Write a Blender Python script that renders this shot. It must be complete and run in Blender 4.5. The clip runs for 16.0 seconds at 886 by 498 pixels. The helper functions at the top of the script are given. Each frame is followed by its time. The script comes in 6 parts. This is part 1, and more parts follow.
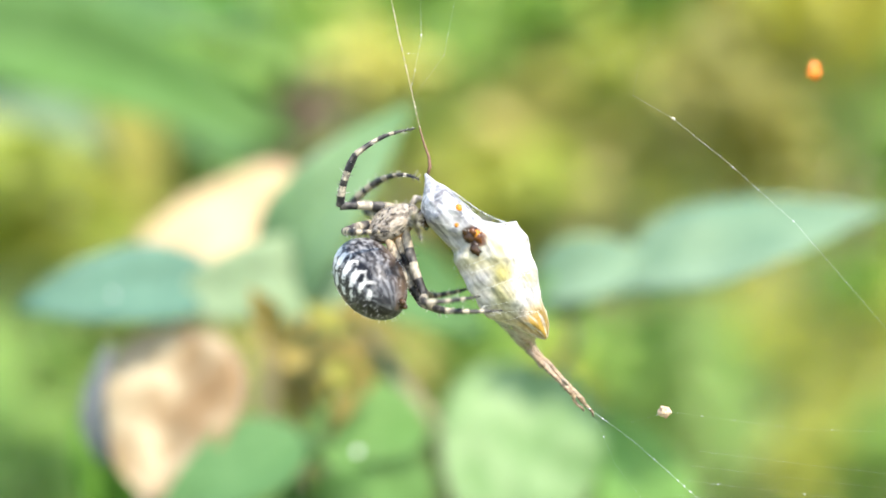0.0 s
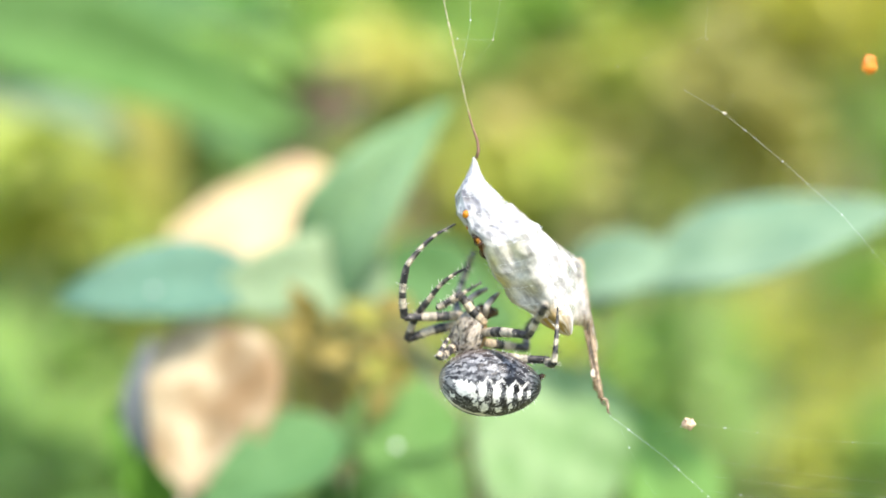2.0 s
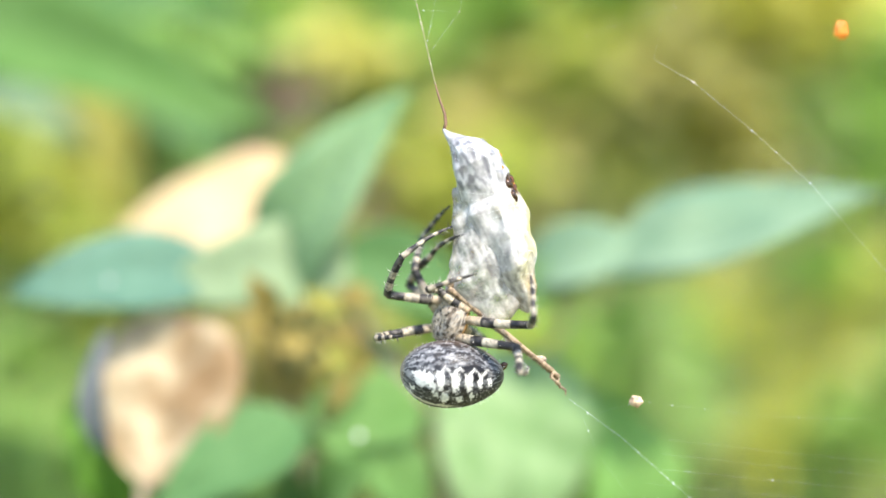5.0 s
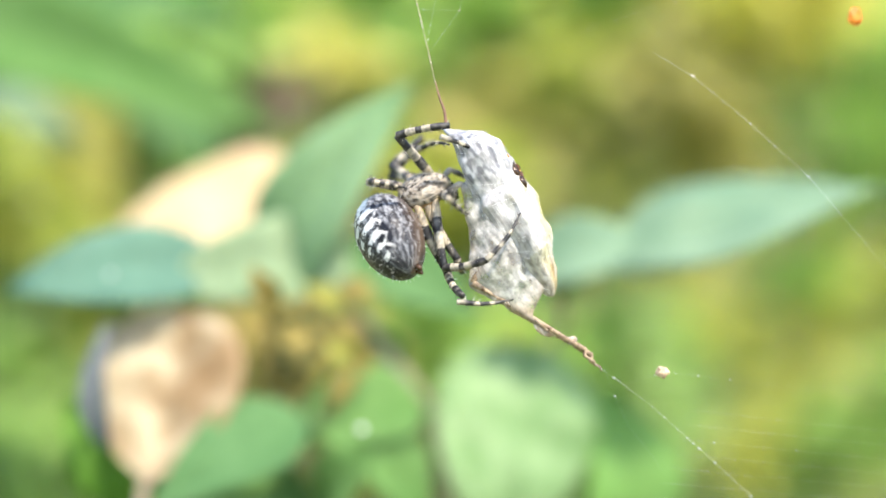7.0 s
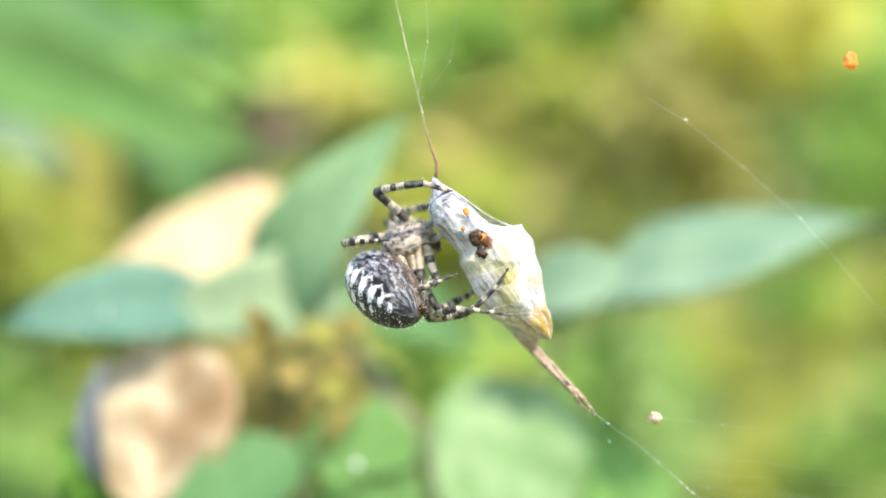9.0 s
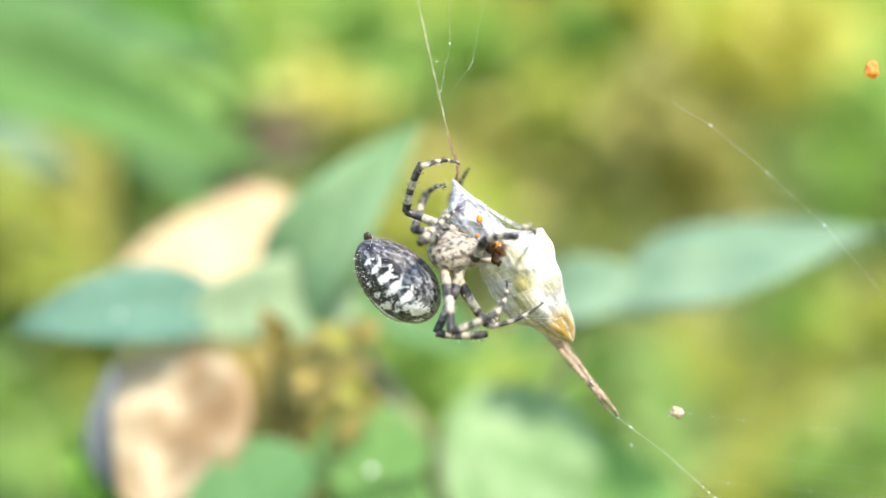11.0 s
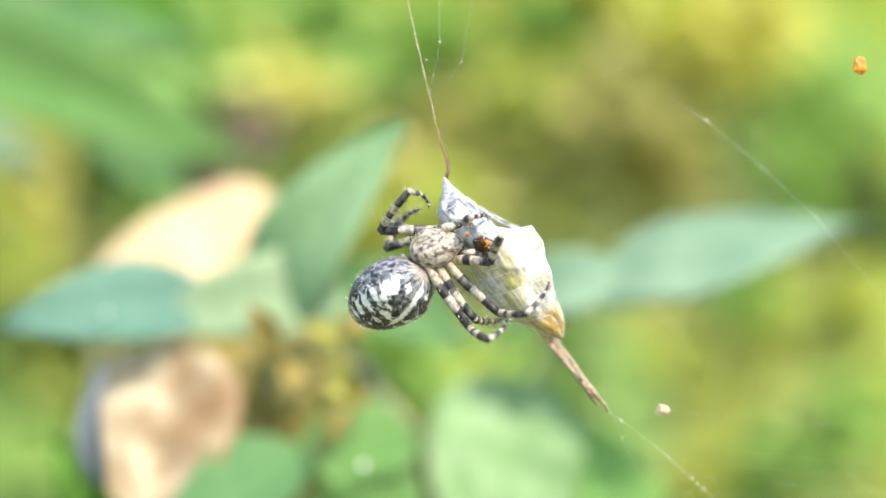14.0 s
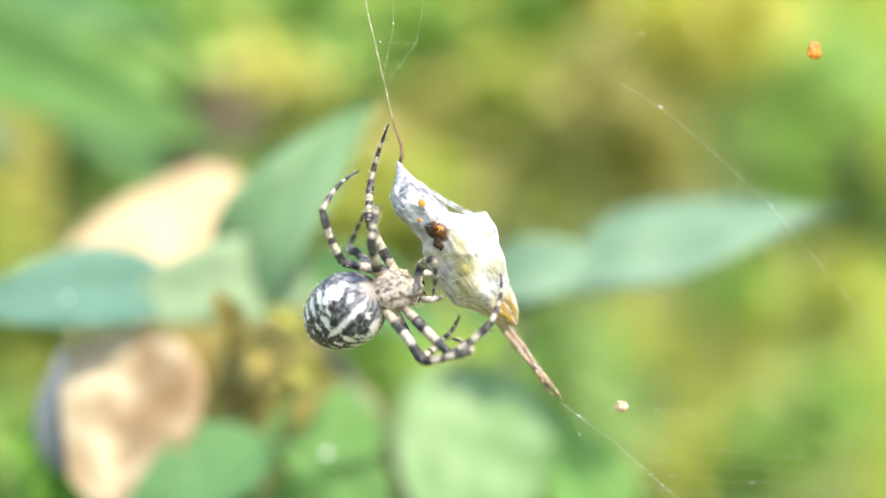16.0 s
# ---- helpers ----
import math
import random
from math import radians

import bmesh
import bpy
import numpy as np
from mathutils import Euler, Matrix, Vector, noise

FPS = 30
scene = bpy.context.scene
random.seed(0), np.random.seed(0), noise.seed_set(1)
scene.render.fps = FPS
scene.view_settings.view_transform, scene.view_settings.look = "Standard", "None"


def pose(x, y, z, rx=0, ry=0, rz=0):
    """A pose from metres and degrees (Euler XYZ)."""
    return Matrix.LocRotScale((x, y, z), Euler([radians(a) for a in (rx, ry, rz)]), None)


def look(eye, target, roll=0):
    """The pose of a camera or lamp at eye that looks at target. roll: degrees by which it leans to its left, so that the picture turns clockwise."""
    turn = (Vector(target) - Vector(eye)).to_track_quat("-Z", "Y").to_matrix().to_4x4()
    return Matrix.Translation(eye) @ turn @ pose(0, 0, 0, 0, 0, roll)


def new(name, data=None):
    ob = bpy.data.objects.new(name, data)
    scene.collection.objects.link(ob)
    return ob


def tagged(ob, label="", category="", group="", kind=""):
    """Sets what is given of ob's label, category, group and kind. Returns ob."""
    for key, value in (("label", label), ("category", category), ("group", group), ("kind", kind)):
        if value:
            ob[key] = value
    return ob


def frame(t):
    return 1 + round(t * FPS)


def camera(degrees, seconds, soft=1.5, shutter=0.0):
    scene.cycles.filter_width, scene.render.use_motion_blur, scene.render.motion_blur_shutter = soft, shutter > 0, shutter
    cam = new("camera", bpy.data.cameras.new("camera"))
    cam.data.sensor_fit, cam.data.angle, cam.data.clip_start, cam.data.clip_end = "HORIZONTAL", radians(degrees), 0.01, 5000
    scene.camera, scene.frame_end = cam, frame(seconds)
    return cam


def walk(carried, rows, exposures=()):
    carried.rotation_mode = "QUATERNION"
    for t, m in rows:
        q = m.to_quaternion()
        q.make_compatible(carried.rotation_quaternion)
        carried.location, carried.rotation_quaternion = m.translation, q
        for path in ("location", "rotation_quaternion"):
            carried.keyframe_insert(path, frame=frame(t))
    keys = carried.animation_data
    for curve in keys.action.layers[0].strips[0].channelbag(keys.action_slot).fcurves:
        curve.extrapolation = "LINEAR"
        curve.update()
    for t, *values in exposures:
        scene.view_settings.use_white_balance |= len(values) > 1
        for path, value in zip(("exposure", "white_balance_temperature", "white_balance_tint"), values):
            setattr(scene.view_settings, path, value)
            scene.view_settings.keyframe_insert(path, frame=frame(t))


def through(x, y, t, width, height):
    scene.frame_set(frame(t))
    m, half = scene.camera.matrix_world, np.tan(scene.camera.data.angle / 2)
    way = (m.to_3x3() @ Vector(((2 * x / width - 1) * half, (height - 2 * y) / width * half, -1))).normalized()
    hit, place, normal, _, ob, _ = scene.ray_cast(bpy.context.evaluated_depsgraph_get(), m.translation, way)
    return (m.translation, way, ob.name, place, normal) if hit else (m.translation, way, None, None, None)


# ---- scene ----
# A garden spider wrapping a grasshopper in its web, close up, before leaves and shrubs.
PATH = [
    (0, pose(0.00534, 0.00109, 0.49789, 89.436, -0.250, 0.329)),
    (0.5, pose(0.00579, 0.00056, 0.49954, 89.832, -0.329, 0.491)),
    (1, pose(0.00279, -0.00042, 0.50011, 89.842, -0.317, 0.268)),
    (1.5, pose(0.00034, -0.00030, 0.50025, 89.975, -0.098, 0.009)),
    (2, pose(-0.00074, -0.00046, 0.49836, 89.086, -0.412, 0.090)),
    (2.5, pose(0.00020, -0.00057, 0.49831, 88.918, -0.295, 0.118)),
    (3, pose(-0.00155, -0.00015, 0.49745, 88.657, -0.160, -0.397)),
    (3.5, pose(-0.00102, -0.00077, 0.49738, 88.419, 0.147, -0.551)),
    (4, pose(-0.00205, 0.00037, 0.49656, 88.575, 0.291, -1.045)),
    (4.5, pose(-0.00153, 0.00083, 0.49723, 89.035, -0.037, -1.577)),
    (5, pose(-0.00106, 0.00067, 0.49685, 88.990, 0.098, -2.087)),
    (5.2, pose(-0.00080, 0.00081, 0.49646, 88.620, 0.219, -2.250)),
    (7.3, pose(-0.00399, 0.00001, 0.49405, 89.741, -0.001, -2.996)),
    (7.5, pose(-0.00377, -0.00071, 0.49489, 89.223, 0.026, -2.951)),
    (8, pose(-0.00400, -0.00090, 0.49574, 90.044, 0.018, -2.635)),
    (8.5, pose(-0.00361, -0.00089, 0.49581, 90.292, 0.148, -2.748)),
    (9, pose(-0.00388, -0.00076, 0.49627, 90.717, 0.418, -3.303)),
    (9.2, pose(-0.00482, -0.00014, 0.49432, 91.401, -0.008, -2.670)),
    (11.3, pose(-0.00995, 0.00004, 0.49536, 91.497, -0.056, -4.648)),
    (11.5, pose(-0.01258, -0.00065, 0.49706, 90.830, 0.129, -5.107)),
    (12, pose(-0.00992, 0.00057, 0.49702, 91.418, 0.171, -5.388)),
    (12.5, pose(-0.00922, 0.00053, 0.49646, 91.408, 0.119, -5.395)),
    (13, pose(-0.00952, -0.00016, 0.49693, 90.959, -0.087, -5.719)),
    (13.5, pose(-0.01209, 0.00044, 0.49590, 90.513, 0.093, -6.029)),
    (14, pose(-0.01330, -0.00026, 0.49598, 90.855, 0.237, -6.487)),
    (14.5, pose(-0.01166, -0.00031, 0.49579, 90.827, 0.115, -6.410)),
    (15, pose(-0.00865, 0.00064, 0.49383, 90.770, 0.162, -6.607)),
    (15.5, pose(-0.01025, 0.00092, 0.49392, 90.277, 0.478, -6.941)),
    (16, pose(-0.00937, 0.00085, 0.49582, 90.196, 0.081, -6.890)),
]
cam = camera(44.0, 16.0, soft=1.5, shutter=0.3)
cam.data.dof.use_dof = True
cam.data.dof.focus_distance = 0.1075
cam.data.dof.aperture_fstop = 5.9
walk(cam, PATH)

# ---- light ----
SUN_UP, SUN_TURN = radians(52), radians(150)
world = bpy.data.worlds.new("sky")
scene.world = world
world.use_nodes = True
sky = world.node_tree.nodes.new("ShaderNodeTexSky")
sky.sky_type, sky.sun_disc = "NISHITA", False
sky.sun_elevation, sky.sun_rotation = SUN_UP, SUN_TURN
world.node_tree.links.new(sky.outputs[0], world.node_tree.nodes["Background"].inputs[0])
world.node_tree.nodes["Background"].inputs[1].default_value = 0.15
sun = new("sun", bpy.data.lights.new("sun", "SUN"))
sun.data.energy, sun.data.angle, sun.data.color = 2.6, radians(4), (1.0, 0.91, 0.79)
toward = Vector((math.sin(SUN_TURN) * math.cos(SUN_UP), math.cos(SUN_TURN) * math.cos(SUN_UP), math.sin(SUN_UP)))
sun.matrix_world = look(toward * 5, (0, 0, 0))
scene.view_settings.exposure = 1.79

U = 5.67e-5  # a handy small length, about a twentieth of a millimetre


# ---- materials ----
def shader(name, rough=0.6, metal=0.0, spec=0.5):
    m = bpy.data.materials.new(name)
    m.use_nodes = True
    nt = m.node_tree
    b = nt.nodes["Principled BSDF"]
    b.inputs["Roughness"].default_value, b.inputs["Metallic"].default_value = rough, metal
    b.inputs["Specular IOR Level"].default_value = spec
    return m, nt, b


def ramp_of(nt, source, stops):
    r = nt.nodes.new("ShaderNodeValToRGB")
    while len(r.color_ramp.elements) < len(stops):
        r.color_ramp.elements.new(0.5)
    for e, (p, c) in zip(r.color_ramp.elements, stops):
        e.position, e.color = p, (*c, 1)
    nt.links.new(source, r.inputs[0])
    return r.outputs[0]


def noise_of(nt, scale, detail=4.0, coords="Object", rough=0.55):
    n, c = nt.nodes.new("ShaderNodeTexNoise"), nt.nodes.new("ShaderNodeTexCoord")
    n.inputs["Scale"].default_value, n.inputs["Detail"].default_value, n.inputs["Roughness"].default_value = scale, detail, rough
    nt.links.new(c.outputs[coords], n.inputs["Vector"])
    return n.outputs[0]


def bumped(nt, b, height, strength, distance):
    k = nt.nodes.new("ShaderNodeBump")
    k.inputs["Strength"].default_value, k.inputs["Distance"].default_value = strength, distance
    nt.links.new(height, k.inputs["Height"])
    nt.links.new(k.outputs[0], b.inputs["Normal"])


def mixed(nt, a, c, factor, blend="MIX"):
    x = nt.nodes.new("ShaderNodeMix")
    x.data_type, x.blend_type = "RGBA", blend
    for slot, val in ((6, a), (7, c), (0, factor)):
        if isinstance(val, (int, float)):
            x.inputs[slot].default_value = val
        elif isinstance(val, tuple):
            x.inputs[slot].default_value = (*val, 1)
        else:
            nt.links.new(val, x.inputs[slot])
    return x.outputs[2]


def plain_stuff(name, low, high, scale, rough=0.7, bump=0.3, depth=0.0005, spec=0.4):
    """A surface that wanders between two colours at two scales, with fine relief."""
    m, nt, b = shader(name, rough, 0, spec)
    coarse, fine = noise_of(nt, scale, 3), noise_of(nt, scale * 7, 5)
    base = ramp_of(nt, coarse, [(0.3, low), (0.7, high)])
    grain = ramp_of(nt, fine, [(0.25, (0.6, 0.6, 0.6)), (0.7, (1.15, 1.15, 1.15))])
    nt.links.new(mixed(nt, base, grain, 0.7, "MULTIPLY"), b.inputs["Base Color"])
    bumped(nt, b, fine, bump, depth)
    return m


def painted(name, rough, bump, scale, depth, through=0.0, spec=0.4, fibres=0):
    """The colours that the mesh carries as its pattern, with fine grain and relief."""
    m, nt, b = shader(name, rough, 0, spec)
    a = nt.nodes.new("ShaderNodeAttribute")
    a.attribute_name = "pattern"
    fine = noise_of(nt, scale, 5)
    grain = ramp_of(nt, fine, [(0.25, (0.65, 0.65, 0.66)), (0.7, (1.12, 1.1, 1.08))])
    nt.links.new(mixed(nt, a.outputs["Color"], grain, 0.75, "MULTIPLY"), b.inputs["Base Color"])
    if fibres:  # fine streaks of laid threads
        c, mp, w = nt.nodes.new("ShaderNodeTexCoord"), nt.nodes.new("ShaderNodeMapping"), nt.nodes.new("ShaderNodeTexNoise")
        mp.inputs["Rotation"].default_value = (0.5, 0.3, 0)
        mp.inputs["Scale"].default_value = (1, 1, 0.12)
        nt.links.new(c.outputs["Object"], mp.inputs["Vector"])
        nt.links.new(mp.outputs[0], w.inputs["Vector"])
        w.inputs["Scale"].default_value, w.inputs["Detail"].default_value = fibres, 4
        streak = ramp_of(nt, w.outputs[0], [(0.36, (0.5, 0.5, 0.52)), (0.6, (1.12, 1.12, 1.12))])
        nt.links.new(mixed(nt, b.inputs["Base Color"].links[0].from_socket, streak, 0.7, "MULTIPLY"), b.inputs["Base Color"])
        fine = w.outputs[0]
    bumped(nt, b, fine, bump, depth)
    if through:
        b.inputs["Subsurface Weight"].default_value = through
        b.inputs["Subsurface Radius"].default_value = (0.0012, 0.001, 0.0008)
        b.inputs["Subsurface Scale"].default_value = 1.0
    return m


def leaf_stuff(name, low, high, through=0.35, gloss=0.45, scale=60.0, vary=0.0, blotch=None):
    m, nt, b = shader(name, gloss + 0.12, 0, 0.22)
    out = nt.nodes["Material Output"]
    coarse, fine = noise_of(nt, scale, 3), noise_of(nt, scale * 9, 4)
    base = ramp_of(nt, coarse, [(0.3, low), (0.7, high)])
    grain = ramp_of(nt, fine, [(0.25, (0.72, 0.74, 0.7)), (0.7, (1.12, 1.1, 1.05))])
    col = mixed(nt, base, grain, 0.8, "MULTIPLY")
    if blotch:  # a withered brown patch with a ragged rim
        c, d = nt.nodes.new("ShaderNodeTexCoord"), nt.nodes.new("ShaderNodeVectorMath")
        d.operation = "DISTANCE"
        nt.links.new(c.outputs["Object"], d.inputs[0])
        d.inputs[1].default_value = blotch[:3]
        add = nt.nodes.new("ShaderNodeMath")
        add.operation = "MULTIPLY_ADD"
        nt.links.new(noise_of(nt, 170, 3), add.inputs[0])
        add.inputs[1].default_value = blotch[3] * 2.4
        nt.links.new(d.outputs["Value"], add.inputs[2])
        mask = ramp_of(nt, add.outputs[0], [(blotch[3] * 1.25, (1, 1, 1)), (blotch[3] * 2.15, (0, 0, 0))])
        col = mixed(nt, col, (0.23, 0.145, 0.07), mask)
    if vary:
        g = nt.nodes.new("ShaderNodeNewGeometry")
        col = mixed(nt, col, ramp_of(nt, g.outputs["Random Per Island"], [(0.0, (1 - vary, 1 - vary, 1 - vary)), (1.0, (1 + vary, 1 + vary * 0.9, 1))]), 1.0, "MULTIPLY")
    nt.links.new(col, b.inputs["Base Color"])
    bumped(nt, b, fine, 0.25, 0.0004)
    t, mx = nt.nodes.new("ShaderNodeBsdfTranslucent"), nt.nodes.new("ShaderNodeMixShader")
    nt.links.new(mixed(nt, col, (1.15, 1.24, 0.52), 1.0, "MULTIPLY"), t.inputs[0])
    mx.inputs[0].default_value = through
    nt.links.new(b.outputs[0], mx.inputs[1])
    nt.links.new(t.outputs[0], mx.inputs[2])
    nt.links.new(mx.outputs[0], out.inputs[0])
    return m


SPIDER_SKIN = painted("spider_skin", 0.42, 0.6, 3000, 0.00008, spec=0.25)
LEG_SKIN = painted("leg_skin", 0.55, 0.6, 3500, 0.00008)
SILK_WRAP = painted("silk_wrap", 0.33, 0.8, 2200, 0.00013, through=0.06, fibres=2000)


def thinned(m, low, high):
    """Makes a silk let light through, unevenly, between two shares."""
    nt = m.node_tree
    veil, clear = nt.nodes.new("ShaderNodeMixShader"), nt.nodes.new("ShaderNodeBsdfTransparent")
    nt.links.new(ramp_of(nt, noise_of(nt, 900, 4), [(0.38, (low, low, low)), (0.66, (high, high, high))]), veil.inputs[0])
    nt.links.new(nt.nodes["Principled BSDF"].outputs[0], veil.inputs[1])
    nt.links.new(clear.outputs[0], veil.inputs[2])
    nt.links.new(veil.outputs[0], nt.nodes["Material Output"].inputs[0])
    return m


SILK_THIN = thinned(painted("thin_silk", 0.4, 0.5, 2200, 0.00008, fibres=1500), 0.12, 0.7)
SILK_VEIL = thinned(painted("silk_veil", 0.3, 0.5, 2200, 0.00006, fibres=1300), 0.45, 0.9)
DRY_SHELL = plain_stuff("dry_shell", (0.07, 0.035, 0.015), (0.44, 0.33, 0.21), 2400, 0.5, 0.5, 0.00006)
SILK = plain_stuff("silk", (0.72, 0.72, 0.70), (0.9, 0.9, 0.88), 3000, 0.3, 0.2, 0.00002, 0.6)
SILK_DUN = plain_stuff("dusty_silk", (0.34, 0.28, 0.16), (0.62, 0.56, 0.40), 2500, 0.5, 0.2, 0.00002)
OCHRE = plain_stuff("ochre_shell", (0.30, 0.17, 0.03), (0.55, 0.40, 0.10), 1200, 0.45, 0.4, 0.00006)
RUST = plain_stuff("rust_stem", (0.11, 0.055, 0.03), (0.26, 0.15, 0.09), 2500, 0.6, 0.4, 0.00006)
BROWN_SHELL = plain_stuff("brown_shell", (0.012, 0.006, 0.003), (0.16, 0.05, 0.008), 2200, 0.15, 0.3, 0.00004)
AMBER = plain_stuff("amber_shell", (0.36, 0.12, 0.006), (0.62, 0.25, 0.02), 3000, 0.08, 0.2, 0.00003)
DARK_SHELL = plain_stuff("dark_shell", (0.012, 0.008, 0.005), (0.07, 0.03, 0.01), 2500, 0.22, 0.3, 0.00005)
ORANGE_BIT = plain_stuff("orange_bit", (0.54, 0.11, 0.005), (0.68, 0.24, 0.015), 900, 0.5, 0.4, 0.0001)
SEED = plain_stuff("seed_husk", (0.30, 0.17, 0.09), (0.75, 0.60, 0.42), 1600, 0.6, 0.5, 0.0001)

LEAF_BLUE = leaf_stuff("leaf_bluish", (0.12, 0.215, 0.135), (0.20, 0.295, 0.19), 0.22, 0.62, 90)
# teal and pale: shaded and sunlit halves of one folded leaf, by colour
LEAF_TEAL = leaf_stuff("leaf_teal", (0.075, 0.165, 0.12), (0.115, 0.215, 0.155), 0.2, 0.62, 70)
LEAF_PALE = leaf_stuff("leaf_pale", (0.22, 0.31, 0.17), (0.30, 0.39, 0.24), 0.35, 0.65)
# its lighter patches paint in the highlights of a leaf in sun
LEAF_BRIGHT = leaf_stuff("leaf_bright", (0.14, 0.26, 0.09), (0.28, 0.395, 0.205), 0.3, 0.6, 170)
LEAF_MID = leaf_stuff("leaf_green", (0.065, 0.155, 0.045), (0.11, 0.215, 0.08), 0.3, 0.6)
LEAF_SOFT = leaf_stuff("leaf_soft", (0.16, 0.29, 0.13), (0.24, 0.37, 0.20), 0.35, 0.6)
LEAF_VIVID = leaf_stuff("leaf_vivid", (0.09, 0.22, 0.02), (0.15, 0.30, 0.05), 0.4, 0.6)
LEAF_TAN = leaf_stuff("leaf_dry", (0.29, 0.205, 0.11), (0.56, 0.465, 0.32), 0.1, 0.6, 170, blotch=(0.009, 0.007, 0.0, 0.017))
LEAF_OCHRE = leaf_stuff("leaf_ochre", (0.23, 0.18, 0.05), (0.35, 0.28, 0.09), 0.3, 0.65)
LEAF_YELLOWING = leaf_stuff("leaf_yellowing", (0.25, 0.25, 0.05), (0.34, 0.32, 0.08), 0.35, 0.65)
LEAF_EDGE_SHADE = leaf_stuff("leaf_edge_shade", (0.10, 0.115, 0.125), (0.17, 0.185, 0.19), 0.1, 0.6)
LEAF_COOL = leaf_stuff("leaf_cool", (0.07, 0.165, 0.055), (0.115, 0.23, 0.09), 0.3, 0.65)
LEAF_MILD = leaf_stuff("leaf_mild", (0.09, 0.20, 0.045), (0.14, 0.26, 0.08), 0.35, 0.65, 90)
LEAF_FRESH = leaf_stuff("leaf_fresh", (0.15, 0.31, 0.07), (0.22, 0.40, 0.12), 0.4, 0.65, 90)
LEAF_DARK = leaf_stuff("leaf_dark", (0.03, 0.10, 0.006), (0.055, 0.15, 0.012), 0.25, 0.65)
LEAF_STRAW = leaf_stuff("leaf_straw", (0.46, 0.33, 0.18), (0.60, 0.46, 0.27), 0.12, 0.6, 80)
LEAF_BROWN = leaf_stuff("leaf_withered", (0.065, 0.05, 0.035), (0.16, 0.125, 0.08), 0.1, 0.7)
STALK = plain_stuff("leaf_stalk", (0.14, 0.20, 0.06), (0.24, 0.28, 0.10), 300, 0.6, 0.4, 0.0003)
STEM = plain_stuff("stem_bark", (0.24, 0.19, 0.13), (0.36, 0.30, 0.21), 250, 0.7, 0.5, 0.0004)
TONES = {
    "yellow": leaf_stuff("foliage_yellow", (0.46, 0.44, 0.10), (0.60, 0.57, 0.18), 0.4, 0.55, 20, 0.25),
    "lime": leaf_stuff("foliage_lime", (0.386, 0.454, 0.112), (0.510, 0.566, 0.185), 0.4, 0.55, 20, 0.25),
    "olive": leaf_stuff("foliage_olive", (0.241, 0.310, 0.069), (0.368, 0.437, 0.127), 0.35, 0.55, 20, 0.3),
    "tan": leaf_stuff("foliage_tan", (0.572, 0.539, 0.220), (0.693, 0.649, 0.319), 0.35, 0.6, 20, 0.2),
    "brown": leaf_stuff("foliage_brown", (0.30, 0.30, 0.12), (0.43, 0.41, 0.19), 0.3, 0.6, 20, 0.3),
    "green": leaf_stuff("foliage_green", (0.213, 0.358, 0.112), (0.314, 0.459, 0.168), 0.4, 0.5, 20, 0.25),
    "grey": leaf_stuff("foliage_grey", (0.24, 0.30, 0.18), (0.36, 0.40, 0.27), 0.3, 0.5, 20, 0.2),
    "gold": leaf_stuff("foliage_gold", (0.40, 0.44, 0.09), (0.52, 0.54, 0.14), 0.4, 0.55, 20, 0.25),
    "straw": leaf_stuff("foliage_straw", (0.56, 0.54, 0.19), (0.66, 0.62, 0.26), 0.35, 0.6, 20, 0.2),
    "umber": leaf_stuff("foliage_umber", (0.29, 0.28, 0.10), (0.39, 0.365, 0.14), 0.35, 0.7, 20, 0.25),
    "leafy": leaf_stuff("foliage_leafy", (0.21, 0.36, 0.09), (0.31, 0.46, 0.14), 0.4, 0.5, 20, 0.25),
    "dark": leaf_stuff("foliage_dark", (0.077, 0.132, 0.033), (0.154, 0.209, 0.066), 0.3, 0.5, 20, 0.3),
}
GROUND = plain_stuff("ground_soil", (0.09, 0.09, 0.03), (0.20, 0.22, 0.07), 6, 0.9, 0.6, 0.02)


# ---- mesh helpers ----
def mesh_of(name, verts, faces, material, smooth=True, colours=None):
    me = bpy.data.meshes.new(name)
    me.from_pydata(verts, [], faces)
    me.materials.append(material)
    if smooth:
        me.polygons.foreach_set("use_smooth", [True] * len(me.polygons))
    if colours is not None:
        a = me.color_attributes.new("pattern", "FLOAT_COLOR", "POINT")
        a.data.foreach_set("color", np.concatenate([np.asarray(colours, float), np.ones((len(verts), 1))], 1).ravel())
    return me


def part(name, me, parent, label=""):
    ob = new(name, me)
    ob.parent = parent
    return tagged(ob, label)


def tube(points, radii, sides=8, closed=True):
    """Verts and faces of a round tube through points."""
    pts = [Vector(p) for p in points]
    verts, faces = [], []
    side = None
    for i, p in enumerate(pts):
        d = (pts[min(i + 1, len(pts) - 1)] - pts[max(i - 1, 0)]).normalized()
        if side is None:
            side = d.orthogonal().normalized()
        side = (side - d * side.dot(d)).normalized()
        up = d.cross(side)
        for k in range(sides):
            a = math.tau * k / sides
            verts.append(p + (side * math.cos(a) + up * math.sin(a)) * radii[i])
    for i in range(len(pts) - 1):
        for k in range(sides):
            a, b = i * sides + k, i * sides + (k + 1) % sides
            faces.append((a, b, b + sides, a + sides))
    if closed:
        faces.append(tuple(range(sides - 1, -1, -1)))
        faces.append(tuple(range((len(pts) - 1) * sides, len(pts) * sides)))
    return verts, faces


def joined(pieces):
    verts, faces = [], []
    for v, f in pieces:
        n = len(verts)
        verts += list(v)
        faces += [tuple(i + n for i in q) for q in f]
    return verts, faces


def glide(a, b, n):
    return [Vector(a).lerp(Vector(b), i / (n - 1)) for i in range(n)]


